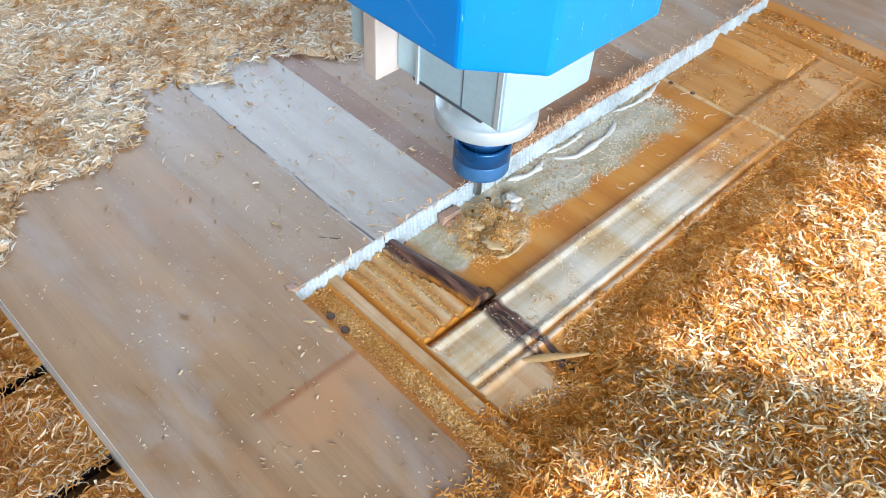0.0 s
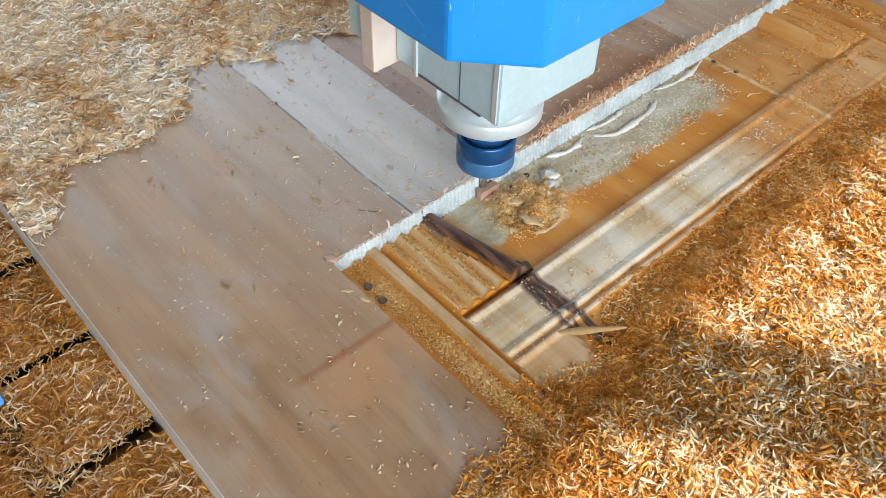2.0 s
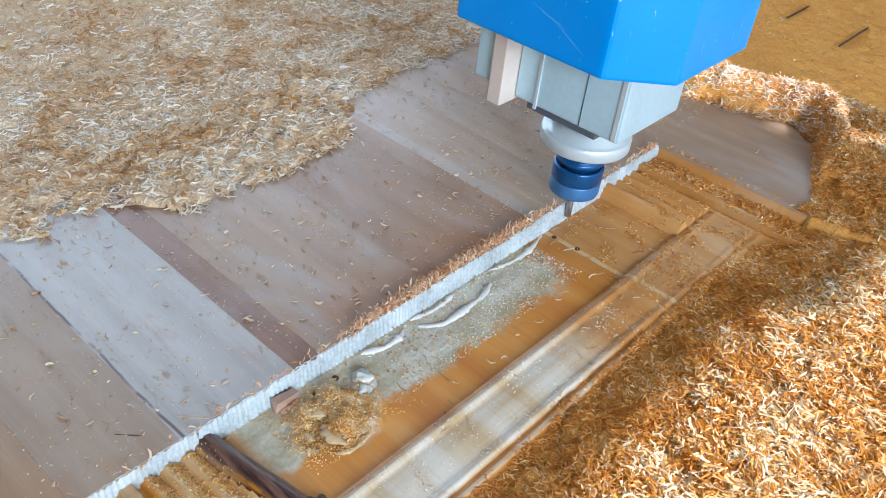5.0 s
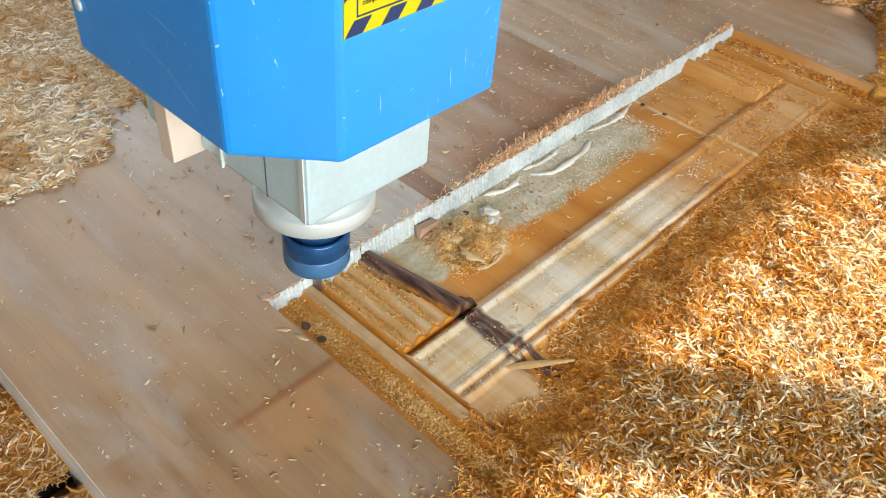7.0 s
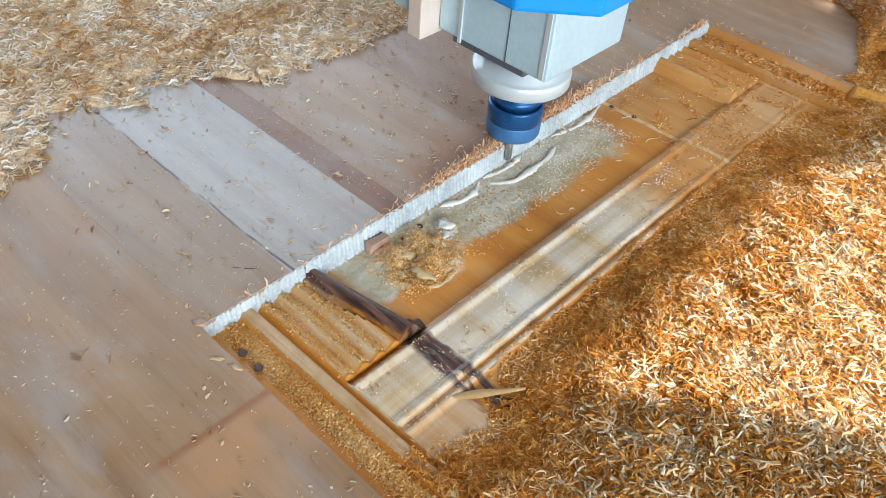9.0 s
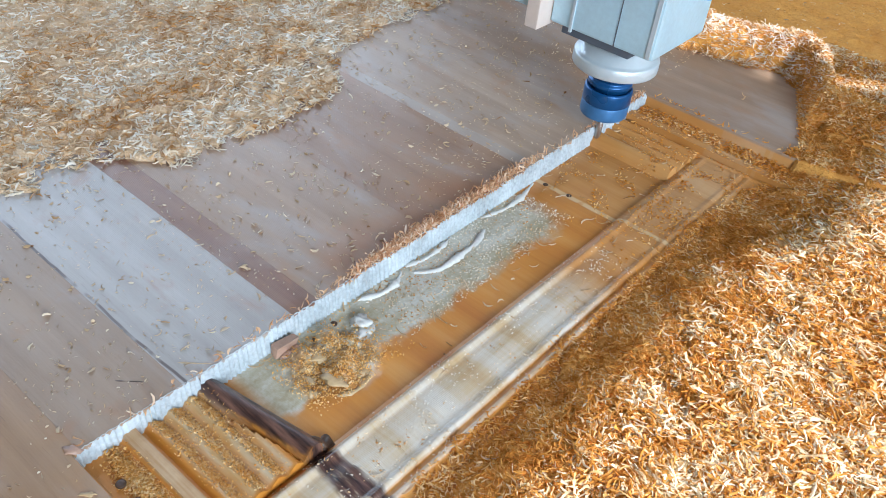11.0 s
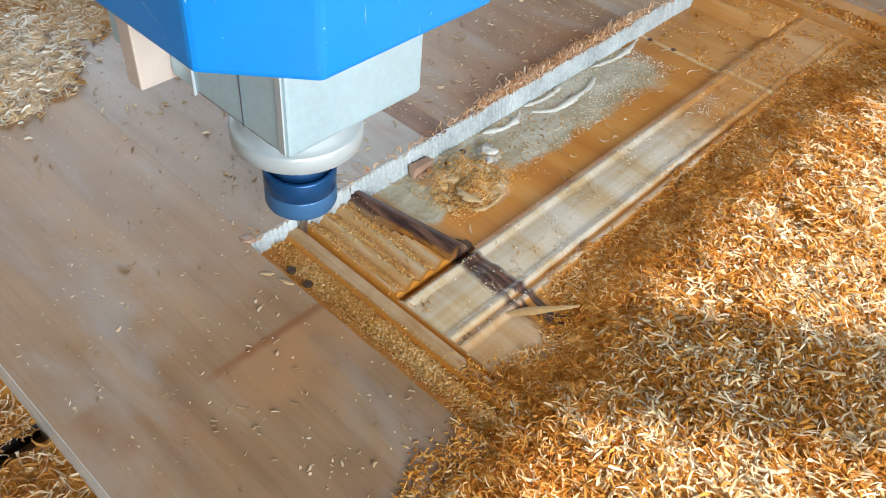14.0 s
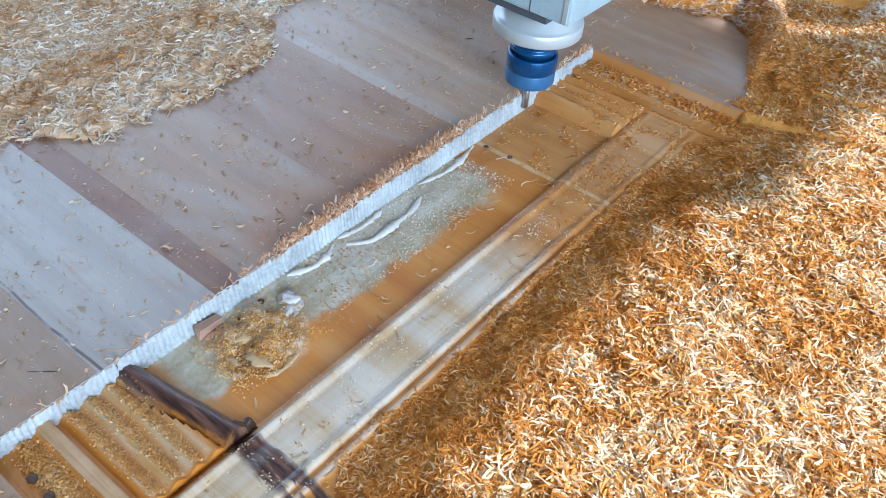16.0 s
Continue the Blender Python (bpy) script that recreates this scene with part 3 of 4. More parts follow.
ridge("torn_tuft", [(-0.294, 0.389), (-0.291, 0.384), (-0.287, 0.380)], 0.0022, TORN)
ridge("torn_tuft", [(-0.268, 0.345), (-0.262, 0.356), (-0.2655, 0.372)], 0.0024, TORN)
ridge("torn_tuft", [(-0.283, 0.330), (-0.277, 0.338), (-0.279, 0.349)], 0.0026, TORN)
ridge("torn_tuft", [(-0.300, 0.342), (-0.293, 0.350), (-0.287, 0.362), (-0.287, 0.374)], 0.0026, TORN)
ridge("torn_tuft", [(-0.318, 0.340), (-0.3165, 0.350), (-0.3185, 0.357)], 0.0030, PINK_WOOD, "pinkish torn chunk of wood")
ridge("torn_tuft", [(-0.250, 0.3075), (-0.243, 0.311), (-0.2415, 0.318)], 0.0026, KNOT, "dark torn end of the vein")
ridge("torn_tuft", [(-0.311, 0.400), (-0.305, 0.409), (-0.297, 0.4125)], 0.0020, TORN)
ridge("splinter", [(-0.346, 0.283), (-0.339, 0.289), (-0.331, 0.297)], 0.0008, STRAY)
ridge("splinter", [(-0.338, 0.305), (-0.331, 0.309)], 0.0008, STRAY)
ridge("dent", [(-0.361, 0.2465), (-0.354, 0.2530), (-0.347, 0.2595)], 0.0006, KNOT, "small dark dent in the planed face")
for kx, ky, kr in ((-0.3164, 0.3877, 0.0026), (-0.3135, 0.368, 0.0026), (-0.3010, 0.2128, 0.0030), (-0.2848, 0.2126, 0.0030), (-0.316, 0.645, 0.0024), (-0.292, 0.647, 0.0024)):
    kz = float(relief(np.array([kx]), np.array([ky]))[0])
    part("knot", turned([(kr, -0.0004), (kr, 0.0003), (kr * 0.8, 0.0007), (kr * 0.3, 0.0005)], 18), KNOT, panel, "small dark round knot", (kx, ky, kz + (0.0022 if ky < 0.22 else 0)))



def lump(name, at, size, turn, seed, material, label=""):
    """A torn, rounded piece of wood still rooted in the panel."""
    bm = bmesh.new()
    bmesh.ops.create_icosphere(bm, subdivisions=3, radius=1)
    for v in bm.verts:
        n = v.co.normalized()
        v.co = n * (1 + 0.55 * noise.noise(n * 1.7 + Vector((seed, 0, 0))) + 0.22 * noise.noise(n * 4.6 + Vector((0, seed, 0))) + 0.16 * noise.noise(n * 11 + Vector((0, 0, seed))))
        v.co = Vector((v.co.x * size[0], v.co.y * size[1], v.co.z * size[2] * 0.75))
    bmesh.ops.rotate(bm, verts=bm.verts, matrix=Matrix.Rotation(radians(turn), 3, "Z"))
    for f in bm.faces:
        f.smooth = True
    z = float(relief(np.array([at[0]]), np.array([at[1]]))[0])
    return part(name, bm, material, panel, label, (at[0], at[1], z))


block_bm = box(-0.0035, 0.0035, -0.0095, 0.0095, -0.004, 0.0062, 0.0011)
for v in block_bm.verts:
    v.co += 0.0026 * noise.noise_vector(v.co * 150) + Vector((0.25 * v.co.z, 0, 0))
part("torn_block", block_bm, PINK_WOOD, panel, "pinkish torn block against the cut face", (-0.3222, 0.348, DEEP + 0.003))
lump("torn_lump", (-0.303, 0.402), (0.0078, 0.0060, 0.0062), 20, 2.1, RIDGE, "pale torn tuft of wood")
lump("torn_lump", (-0.295, 0.394), (0.0062, 0.0056, 0.0050), 60, 3.4, RIDGE)
lump("torn_lump", (-0.288, 0.375), (0.0090, 0.0065, 0.0018), 35, 4.2, TORN, "golden torn flake of grain")
lump("torn_lump", (-0.300, 0.362), (0.0075, 0.0100, 0.0017), -20, 5.7, TORN)
lump("torn_lump", (-0.272, 0.371), (0.0050, 0.0080, 0.0026), -35, 6.3, TORN)
lump("torn_lump", (-0.278, 0.352), (0.0095, 0.0060, 0.0019), 15, 7.9, TORN)
lump("torn_lump", (-0.292, 0.338), (0.0080, 0.0055, 0.0016), 50, 8.8, TORN)
lump("torn_lump", (-0.2455, 0.3135), (0.0040, 0.0065, 0.0040), 30, 9.5, KNOT, "dark torn end of the vein")
lump("torn_chip", (-0.300, 0.1945), (0.0042, 0.0016, 0.0014), 45, 10.4, TORN, "ragged pale chip lifted at the channel's edge")
lump("torn_chip", (-0.287, 0.1985), (0.0046, 0.0015, 0.0014), 20, 11.2, TORN)
lump("torn_chip", (-0.3315, 0.2035), (0.0050, 0.0035, 0.0016), 40, 12.6, PINK_WOOD)

# ---- loose shavings ----
left_edge = line([(-1.0, -0.47), (0.05, -0.475), (0.075, -0.489), (0.106, -0.54), (0.17, -0.53), (0.21, -0.548), (0.245, -0.595), (0.27, -0.592), (0.31, -0.567), (0.325, -0.588), (0.38, -0.567), (0.407, -0.526), (0.45, -0.528), (0.507, -0.519), (0.595, -0.531), (0.648, -0.590), (0.727, -0.607), (1.3, -0.64)])
right_edge = line([(-0.5, -0.10), (0.05, -0.12), (0.15, -0.138), (0.20, -0.146), (0.235, -0.166), (0.286, -0.154), (0.33, -0.180), (0.41, -0.182), (0.50, -0.184), (0.70, -0.184), (0.80, -0.174), (0.87, -0.170), (0.93, -0.185), (1.5, -0.185)])
far_edge = line([(-0.9, 1.08), (-0.60, 1.0), (-0.44, 0.972), (-0.37, 0.965), (-0.316, 0.975), (-0.25, 1.005), (-0.222, 0.985), (-0.185, 0.90), (0.5, 0.90)])


def support(x, y):
    """The height of what lies under the shavings."""
    z = np.where(y > Y0, relief(np.clip(x, X0, X1), np.clip(y, Y0, Y1)), BLOCK_TOP)
    return np.where((y < -0.014) | (x < X0) | (x > X1) | (y > Y1), -0.045, z)


def heap(x, y):
    """The height of the shavings on the side of the cut and beyond its far end."""
    d = np.maximum(x - right_edge(y), np.where(x > -0.9, y - far_edge(x), -1)) + 0.003 * ripple(x, y, 0.06)
    base = np.where((x > CUT) & (y > ENDA) & (y < ENDB), -0.017, -0.003)
    z = base + (0.021 - base) * (1 - np.exp(-np.maximum(d, 0) / 0.10))
    crest = 0.026 * np.exp(-((y - far_edge(x) - 0.038) / 0.030) ** 2) * (y > 0.9)
    z = z + crest * smooth(d, 0, 0.014)
    back = smooth(y - far_edge(x), 0.055, 0.095) * (1 - smooth(x, -0.17, -0.10)) * (y > 0.95)
    z = z + back * (0.003 - z)
    return np.where(d > 0, z + 0.0014 * ripple(x, y, 0.045), -0.06), d


def drift(x, y):
    """The thin layer of shavings on the uncut face."""
    d = left_edge(y) - x + 0.004 * ripple(x, y, 0.03)
    return np.where(d > 0, 0.0005 + 0.0045 * (1 - np.exp(-np.maximum(d, 0) / 0.03)) + 0.0024 * ripple(x, y, 0.034) + 0.0014 * ripple(y, x, 0.014), -0.06), d


def sheet(name, x0, x1, y0, y1, step, height, material, label):
    """The matted lower layer of a heap, one uneven sheet."""
    gx, gy = np.meshgrid(np.arange(x0, x1, step), np.arange(y0, y1, step), indexing="ij")
    gz, d = height(gx, gy)
    gz = gz + 0.0012 * ripple(gx * 1.3, gy, 0.008)
    idx = np.arange(gx.size).reshape(gx.shape)
    keep = (d[:-1, :-1] > -0.001)
    faces = np.stack([idx[:-1, :-1], idx[1:, :-1], idx[1:, 1:], idx[:-1, 1:]], -1)[keep]
    edge = np.maximum(gz, -0.045)
    ob = part(name, quads(name, np.stack([gx, gy, edge], -1).reshape(-1, 3), faces), material)
    return tagged(ob, label, "sawdust", kind="stuff")


def curls(name, x, y, z, tilt, size, material, label, seed, width=0.00046, flat=0.5):
    """Many curled shavings in one mesh: bent ribbons with a raised spine."""
    r = np.random.RandomState(seed)
    n = len(x)
    length = size * r.uniform(0.55, 1.5, n)
    w = width * r.uniform(0.5, 1.5, n)
    bend = r.uniform(-2.4, 2.4, n)
    turn = r.uniform(0, 2 * math.pi, n)
    lift = r.normal(0, tilt, n)
    roll = r.normal(0, 0.7, n)
    s = np.linspace(-0.5, 0.5, 4)
    ang = bend[:, None] * s[None, :]
    safe = np.where(np.abs(bend) < 0.05, 0.05, bend)
    px = length[:, None] * np.sin(ang) / safe[:, None]
    py = length[:, None] * (1 - np.cos(ang)) / safe[:, None]
    py = py - py.mean(1, keepdims=True)
    taper = np.array([0.3, 1.0, 0.95, 0.25])
    rows = []
    for side, up in ((-1, 0.0), (0, 0.55), (1, 0.0)):
        ox = px - np.sin(ang) * side * w[:, None] * taper
        oy = py + np.cos(ang) * side * w[:, None] * taper
        oz = np.full_like(px, 0) + up * w[:, None] * taper + 0.9 * s[None, :] ** 2 * length[:, None] * r.uniform(-0.5, 1.0, n)[:, None] * 0.6
        rows.append(np.stack([ox, oy, oz], -1))
    p = np.stack(rows, 2)
    cr, sr = np.cos(roll)[:, None, None], np.sin(roll)[:, None, None]
    p = np.stack([p[..., 0], p[..., 1] * cr - p[..., 2] * sr, p[..., 1] * sr + p[..., 2] * cr], -1)
    cl, sl = np.cos(lift)[:, None, None], np.sin(lift)[:, None, None]
    p = np.stack([p[..., 0] * cl - p[..., 2] * sl, p[..., 1], p[..., 0] * sl + p[..., 2] * cl], -1)
    ct, st = np.cos(turn)[:, None, None], np.sin(turn)[:, None, None]
    p = np.stack([p[..., 0] * ct - p[..., 1] * st, p[..., 0] * st + p[..., 1] * ct, p[..., 2]], -1)
    p = p + np.stack([x, y, z], -1)[:, None, None, :]
    low = p[..., 2].reshape(n, -1).min(1)
    p[..., 2] += np.maximum(0, (z - 0.0006) - low)[:, None, None] * flat
    idx = np.arange(n * 12).reshape(n, 4, 3)
    faces = np.stack([idx[:, :-1, :-1], idx[:, 1:, :-1], idx[:, 1:, 1:], idx[:, :-1, 1:]], -1).reshape(-1, 4)
    ob = part(name, quads(name, p.reshape(-1, 3), faces), material)
    return tagged(ob, label, "wood shavings", kind="stuff")


def scatter(seed, n, x0, x1, y0, y1, keep):
    r = np.random.RandomState(seed)
    x, y = r.uniform(x0, x1, n), r.uniform(y0, y1, n)
    k = r.uniform(0, 1, n) < keep(x, y)
    return x[k], y[k]


sheet("sawdust_heap", -0.95, 0.62, -0.35, 1.75, 0.004, heap, BED, "deep heap of golden sawdust beside the cut")
sheet("sawdust_drift", -1.15, -0.46, 0.053, 1.3, 0.004, drift, BED_GREY, "thin drift of pale sawdust on the panel")

x, y = scatter(1, 120000, -0.30, 0.02, 0.08, 1.10, lambda x, y: (heap(x, y)[1] > -0.006) * (1.0 - 0.75 * smooth(heap(x, y)[1], 0.045, 0.10)))
z = np.maximum(heap(x, y)[0], support(x, y)) + np.random.RandomState(2).uniform(0, 0.0016, len(x))
size = 0.0076 * (0.55 + 0.45 * smooth(heap(x, y)[1], 0.0, 0.05))
curls("fine_shavings_heap", x, y, z, 0.22, size, CHIP_FINE, "fine orange shavings heaped beside the cut", 3, 0.00046)
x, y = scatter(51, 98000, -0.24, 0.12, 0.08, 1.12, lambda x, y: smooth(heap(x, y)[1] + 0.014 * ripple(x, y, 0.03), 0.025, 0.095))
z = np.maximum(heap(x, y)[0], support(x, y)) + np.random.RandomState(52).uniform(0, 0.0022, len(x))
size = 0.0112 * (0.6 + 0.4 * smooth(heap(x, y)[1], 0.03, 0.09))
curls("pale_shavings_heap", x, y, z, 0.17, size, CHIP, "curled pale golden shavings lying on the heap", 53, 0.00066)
x, y = scatter(54, 30000, -0.25, -0.10, 0.10, 0.86, lambda x, y: np.exp(-(np.minimum(heap(x, y)[1], 0) / 0.009) ** 2) * (heap(x, y)[1] < 0.02) * (0.35 + 0.65 * smooth(ripple(x, y, 0.03), -0.6, 0.8)))
z = np.maximum(heap(x, y)[0], support(x, y)) + np.random.RandomState(55).uniform(0.0002, 0.0012, len(x))
curls("dust_fringe", x, y, z, 0.4, 0.0026, CHIP_FINE, "orange dust thinning out over the mouldings", 56, 0.00042)
x, y = scatter(31, 9000, -0.16, 0.40, -0.2, 1.12, lambda x, y: (heap(x, y)[1] > -0.003) & ((x > 0.09) | (y < 0.09)))
z = heap(x, y)[0] + np.random.RandomState(2).uniform(0, 0.003, len(x))
curls("shavings_skirt", x, y, z, 0.3, 0.0125, CHIP, "golden shavings on the outer side of the heap", 32, 0.0012)
# bank takes the pale mix, so sun on its crest sits in the colour
x, y = scatter(4, 60000, -0.75, 0.20, 0.90, 1.30, lambda x, y: (heap(x, y)[1] > -0.003) & ((y > 1.1) | (x < -0.19)) & ((y < far_edge(x) + 0.07) | (x > -0.15)))
z = np.maximum(heap(x, y)[0], support(x, y)) + np.random.RandomState(2).uniform(0, 0.004, len(x))
curls("shavings_bank", x, y, z, 0.3, 0.0095, CHIP_PALE, "bank of golden shavings beyond the cut, paled for sun", 5, 0.0006)
x, y = scatter(48, 2500, -0.75, 0.20, 1.0, 1.62, lambda x, y: (heap(x, y)[1] > 0) & (y > far_edge(x) + 0.075))
z = heap(x, y)[0] + 0.0005
curls("shavings_matted", x, y, z, 0.12, 0.005, CHIP_MID, "sparse dull shavings on the dusted bed behind the bank", 49, 0.0006)
x, y = scatter(6, 62000, -1.08, -0.46, 0.053, 1.15, lambda x, y: (drift(x, y)[1] > -0.004) * np.clip(1.2 - 0.9 * (left_edge(y) - x) / 0.4, 0.22, 1))
z = np.maximum(drift(x, y)[0], 0.0003) + np.random.RandomState(7).uniform(0, 0.002, len(x))
curls("shavings_drift", x, y, z, 0.22, 0.0074, CHIP_PALE, "pale curled shavings spread over the panel", 8, 0.00076)
x, y = scatter(9, 680, -0.62, -0.335, 0.06, 1.05, lambda x, y: np.where(y < 0.2, 0.3, 1.0))
z = support(x, y) + 0.0006
curls("stray_shavings", x, y, z, 0.25, 0.0052, STRAY, "stray shavings scattered on the planed face", 10, 0.0008, 1.0)
x, y = scatter(57, 100, -0.335, -0.16, 0.06, 0.198, lambda x, y: 0.25 + 0.75 * smooth(y, 0.08, 0.19))
z = support(x, y) + 0.0006
curls("near_stray_shavings", x, y, z, 0.22, 0.0034, STRAY, "stray shavings on the planed corner beside the channel", 58, 0.0007, 1.0)
x, y = scatter(33, 13000, -0.62, -0.15, 0.06, 1.05, lambda x, y: ((x < -0.335) | (y < 0.199)) * np.where(y < 0.2, 0.5, 1.0) * (0.25 + 0.75 * smooth(ripple(x, y, 0.06), -0.5, 0.9)))
z = support(x, y) + 0.0002
curls("stray_crumbs", x, y, z, 0.25, 0.0022, STRAY, "tiny crumbs of wood on the planed face", 34, 0.0004, 1.0)
x, y = scatter(35, 120, -0.325, -0.20, 0.31, 0.80, lambda x, y: np.where(x < -0.245, 1.0, 0.5))
z = support(x, y) + 0.0006
curls("stray_curls", x, y, z, 0.15, 0.0075, STRAY, "stray pale curls lying in the carved recess", 36, 0.0005, 1.0)
x, y = scatter(11, 20000, -0.70, -0.18, -0.20, 0.05, lambda x, y: np.where(np.abs((x + 0.452 + 0.0475) % 0.0945 - 0.0) < 0.007, 0.12, 0.9))
z = np.where(y > -0.014, BLOCK_TOP, -0.033) + np.random.RandomState(12).uniform(0.0005, 0.004, len(x))
curls("shavings_blocks", x, y, z, 0.25, 0.0105, CHIP_MID, "golden shavings strewn over the plywood blocks", 13, 0.0005)
x, y = scatter(61, 14000, -0.26, -0.12, 0.84, 0.99, lambda x, y: (heap(x, y)[1] > -0.006) * 0.9)
z = np.maximum(heap(x, y)[0], support(x, y)) + np.random.RandomState(62).uniform(0, 0.0025, len(x))
curls("corner_shavings", x, y, z, 0.3, 0.0070, CHIP_FINE, "orange shavings slipping into the far corner", 63, 0.0005)
# crumbs that fill the end channel and the flutes
x, y = scatter(37, 15000, -0.325, -0.262, 0.325, 0.415, lambda x, y: 0.8 * np.exp(-(((x + 0.287) / 0.018) ** 2 + ((y - 0.362) / 0.025) ** 2)) + 0.03)
z = support(x, y) + np.random.RandomState(38).uniform(0.0002, 0.0012, len(x))
curls("torn_grain_crumbs", x, y, z + 0.0012, 0.5, 0.0015, GRAIN, "golden crumbs on the torn grain round the knots", 39, 0.00042)
x, y = scatter(40, 3000, -0.325, -0.270, 0.42, 0.62, lambda x, y: np.full(len(x), 0.7))
z = support(x, y) + 0.0003
curls("recess_crumbs", x, y, z, 0.4, 0.0017, CHIP_PALE, "sandy crumbs on the floor of the recess", 41, 0.0004)
x, y = scatter(14, 44000, -0.327, -0.14, 0.203, 0.232, lambda x, y: np.exp(-((y - 0.2205) / 0.0055) ** 2) * smooth(x, -0.33, -0.30) * 0.9)
z = support(x, y) + np.random.RandomState(15).uniform(0.0005, 0.0045, len(x)) * np.exp(-((y - 0.2205) / 0.0055) ** 2)
curls("channel_crumbs", x, y, z, 0.5, 0.0016, GRAIN, "fine golden crumbs lying in the end channel", 16, 0.00040)
x, y = scatter(17, 20000, -0.325, -0.245, 0.245, 0.288, lambda x, y: 0.62 * (0.5 + 0.5 * np.cos((y - ENDA - 0.050) / 0.0135 * 2 * math.pi)) ** 2 + 0.02)
z = support(x, y) + np.random.RandomState(18).uniform(0.0003, 0.0018, len(x))
curls("flute_crumbs", x, y, z, 0.5, 0.0013, GRAIN, "fine golden crumbs caught along the flutes", 19, 0.00038)
x, y = scatter(64, 2300, -0.242, -0.188, 0.248, 0.60, lambda x, y: 0.15 + 0.85 * smooth(ripple(x, y, 0.03), 0.0, 1.0))
z = support(x, y) + 0.0003
curls("moulding_crumbs", x, y, z, 0.4, 0.0016, CHIP_PALE, "pale crumbs sprinkled over the mouldings", 65, 0.0004)
x, y = scatter(43, 2600, -0.325, -0.17, 0.795, 0.845, lambda x, y: np.exp(-((y - 0.825) / 0.010) ** 2) * 0.9 + 0.05)
z = support(x, y) + np.random.RandomState(44).uniform(0.0003, 0.003, len(x))
curls("far_channel_crumbs", x, y, z, 0.4, 0.0045, CHIP_FINE, "golden shavings lying in the far channel", 45, 0.0006)
x, y = scatter(46, 9000, -0.325, -0.19, 0.56, 0.83, lambda x, y: smooth(y, 0.56, 0.74) * smooth(ripple(x, y, 0.05), -0.4, 1.0))
z = support(x, y) + 0.0004
curls("far_floor_crumbs", x, y, z, 0.3, 0.0024, CHIP_FINE, "thin golden shavings on the far floor", 47, 0.0005)
# fibres left standing along the cut
x, y = scatter(20, 9000, -0.3365, -0.3275, 0.205, 0.83, lambda x, y: np.interp(y, [0.2, 0.21, 0.3, 0.4, 0.45, 0.52, 0.6, 0.66, 0.8, 0.83], [0.4, 0.03, 0.06, 0.14, 1.0, 1.0, 0.7, 0.08, 0.25, 0.6]) * np.exp(-(CUT - x) / np.interp(y, [0.4, 0.45, 0.6, 0.66], [0.0016, 0.0038, 0.0038, 0.0016])))
z = 0.0012 + np.random.RandomState(21).uniform(0, 0.005, len(x))
curls("edge_fibres", x, y, z, 1.0, 0.0065, CHIP_RED, "reddish torn fibres along the rim of the cut", 22, 0.0006)

# a pale sliver half buried at the foot of the heap
sliver = bmesh.new()
for k in range(7):
    u = k / 6
    w = 0.0031 * math.sin(math.pi * (0.12 + 0.80 * u)) * (1 + 0.25 * math.sin(7 * u))
    c = Vector((-0.188 + 0.029 * u, 0.2860 + 0.036 * u, -0.0132 + 0.0035 * u))
    side = Vector((0.047, -0.038, 0)).normalized() * w
    for p in (c - side, c - side * 0.3 + Vector((0, 0, 0.0009)), c + side * 0.5 + Vector((0, 0, 0.0007)), c + side):
        sliver.verts.new(p)
sliver.verts.ensure_lookup_table()
for k in range(6):
    for j in range(3):
        sliver.faces.new([sliver.verts[4 * k + j], sliver.verts[4 * k + 4 + j], sliver.verts[4 * k + 5 + j], sliver.verts[4 * k + 1 + j]]).smooth = True
tagged(part("wood_sliver", sliver, SLIVER), "long pale sliver of wood half buried in shavings", "splinter")

# dark bars standing in for narrow slots in the dusted bed
for sx, sy, long in ((-0.398, 1.347, 0.039), (-0.307, 1.325, 0.054)):
    sliver = box(-0.0011, 0.0011, -long, long, -0.001, 0.0012, 0.0004)
    ob = part("slot_bar", sliver, KNOT, at=(sx, sy, 0.0045))
    tagged(ob, "thin dark bar standing in for a slot in the bed", "splinter", "splinters on the bed")

# ---- the router's spindle ----
spindle = thing("router_spindle", (CUT + 0.004, 0.385, 0), "blue hooded router spindle with a small cutter", "router spindle")
hood_line = [(0.090, -0.054), (0.090, 0.052), (0.051, 0.090), (-0.082, 0.090), (-0.082, -0.090), (0.051, -0.090)]
hood = part("hood", prism(hood_line, 0.170, 0.46, 0.0025), BLUE, spindle, "scratched bright blue sheet-metal hood")
body = part("motor_body", box(-0.047, 0.0538, -0.047, 0.0455, 0.104, 0.1695, 0.0025), ALU, spindle, "square cast aluminium motor body")
part("corner_strip", box(0.0475, 0.0515, -0.0478, -0.0466, 0.1055, 0.1694), RING, body, "bright machined corner strip")
part("corner_strip", box(-0.0265, -0.024, -0.0485, -0.0466, 0.102, 0.1694), RING, body, "bright machined strip")
part("seam", box(0.0172, 0.0181, -0.0474, -0.0466, 0.1045, 0.1694), ALU_DARK, body, "dark seam between castings")
part("base_plate", box(-0.038, 0.030, -0.040, 0.045, 0.095, 0.1039, 0.001), ALU_DARK, body, "dark recessed base plate")
bracket = part("bracket", box(-0.0605, -0.0475, -0.066, 0.070, 0.1005, 0.1695, 0.001), PINKISH, spindle, "pale anodised mounting bracket")
part("bracket_back", box(-0.080, -0.061, -0.060, 0.066, 0.115, 0.1695, 0.001), ALU, bracket)
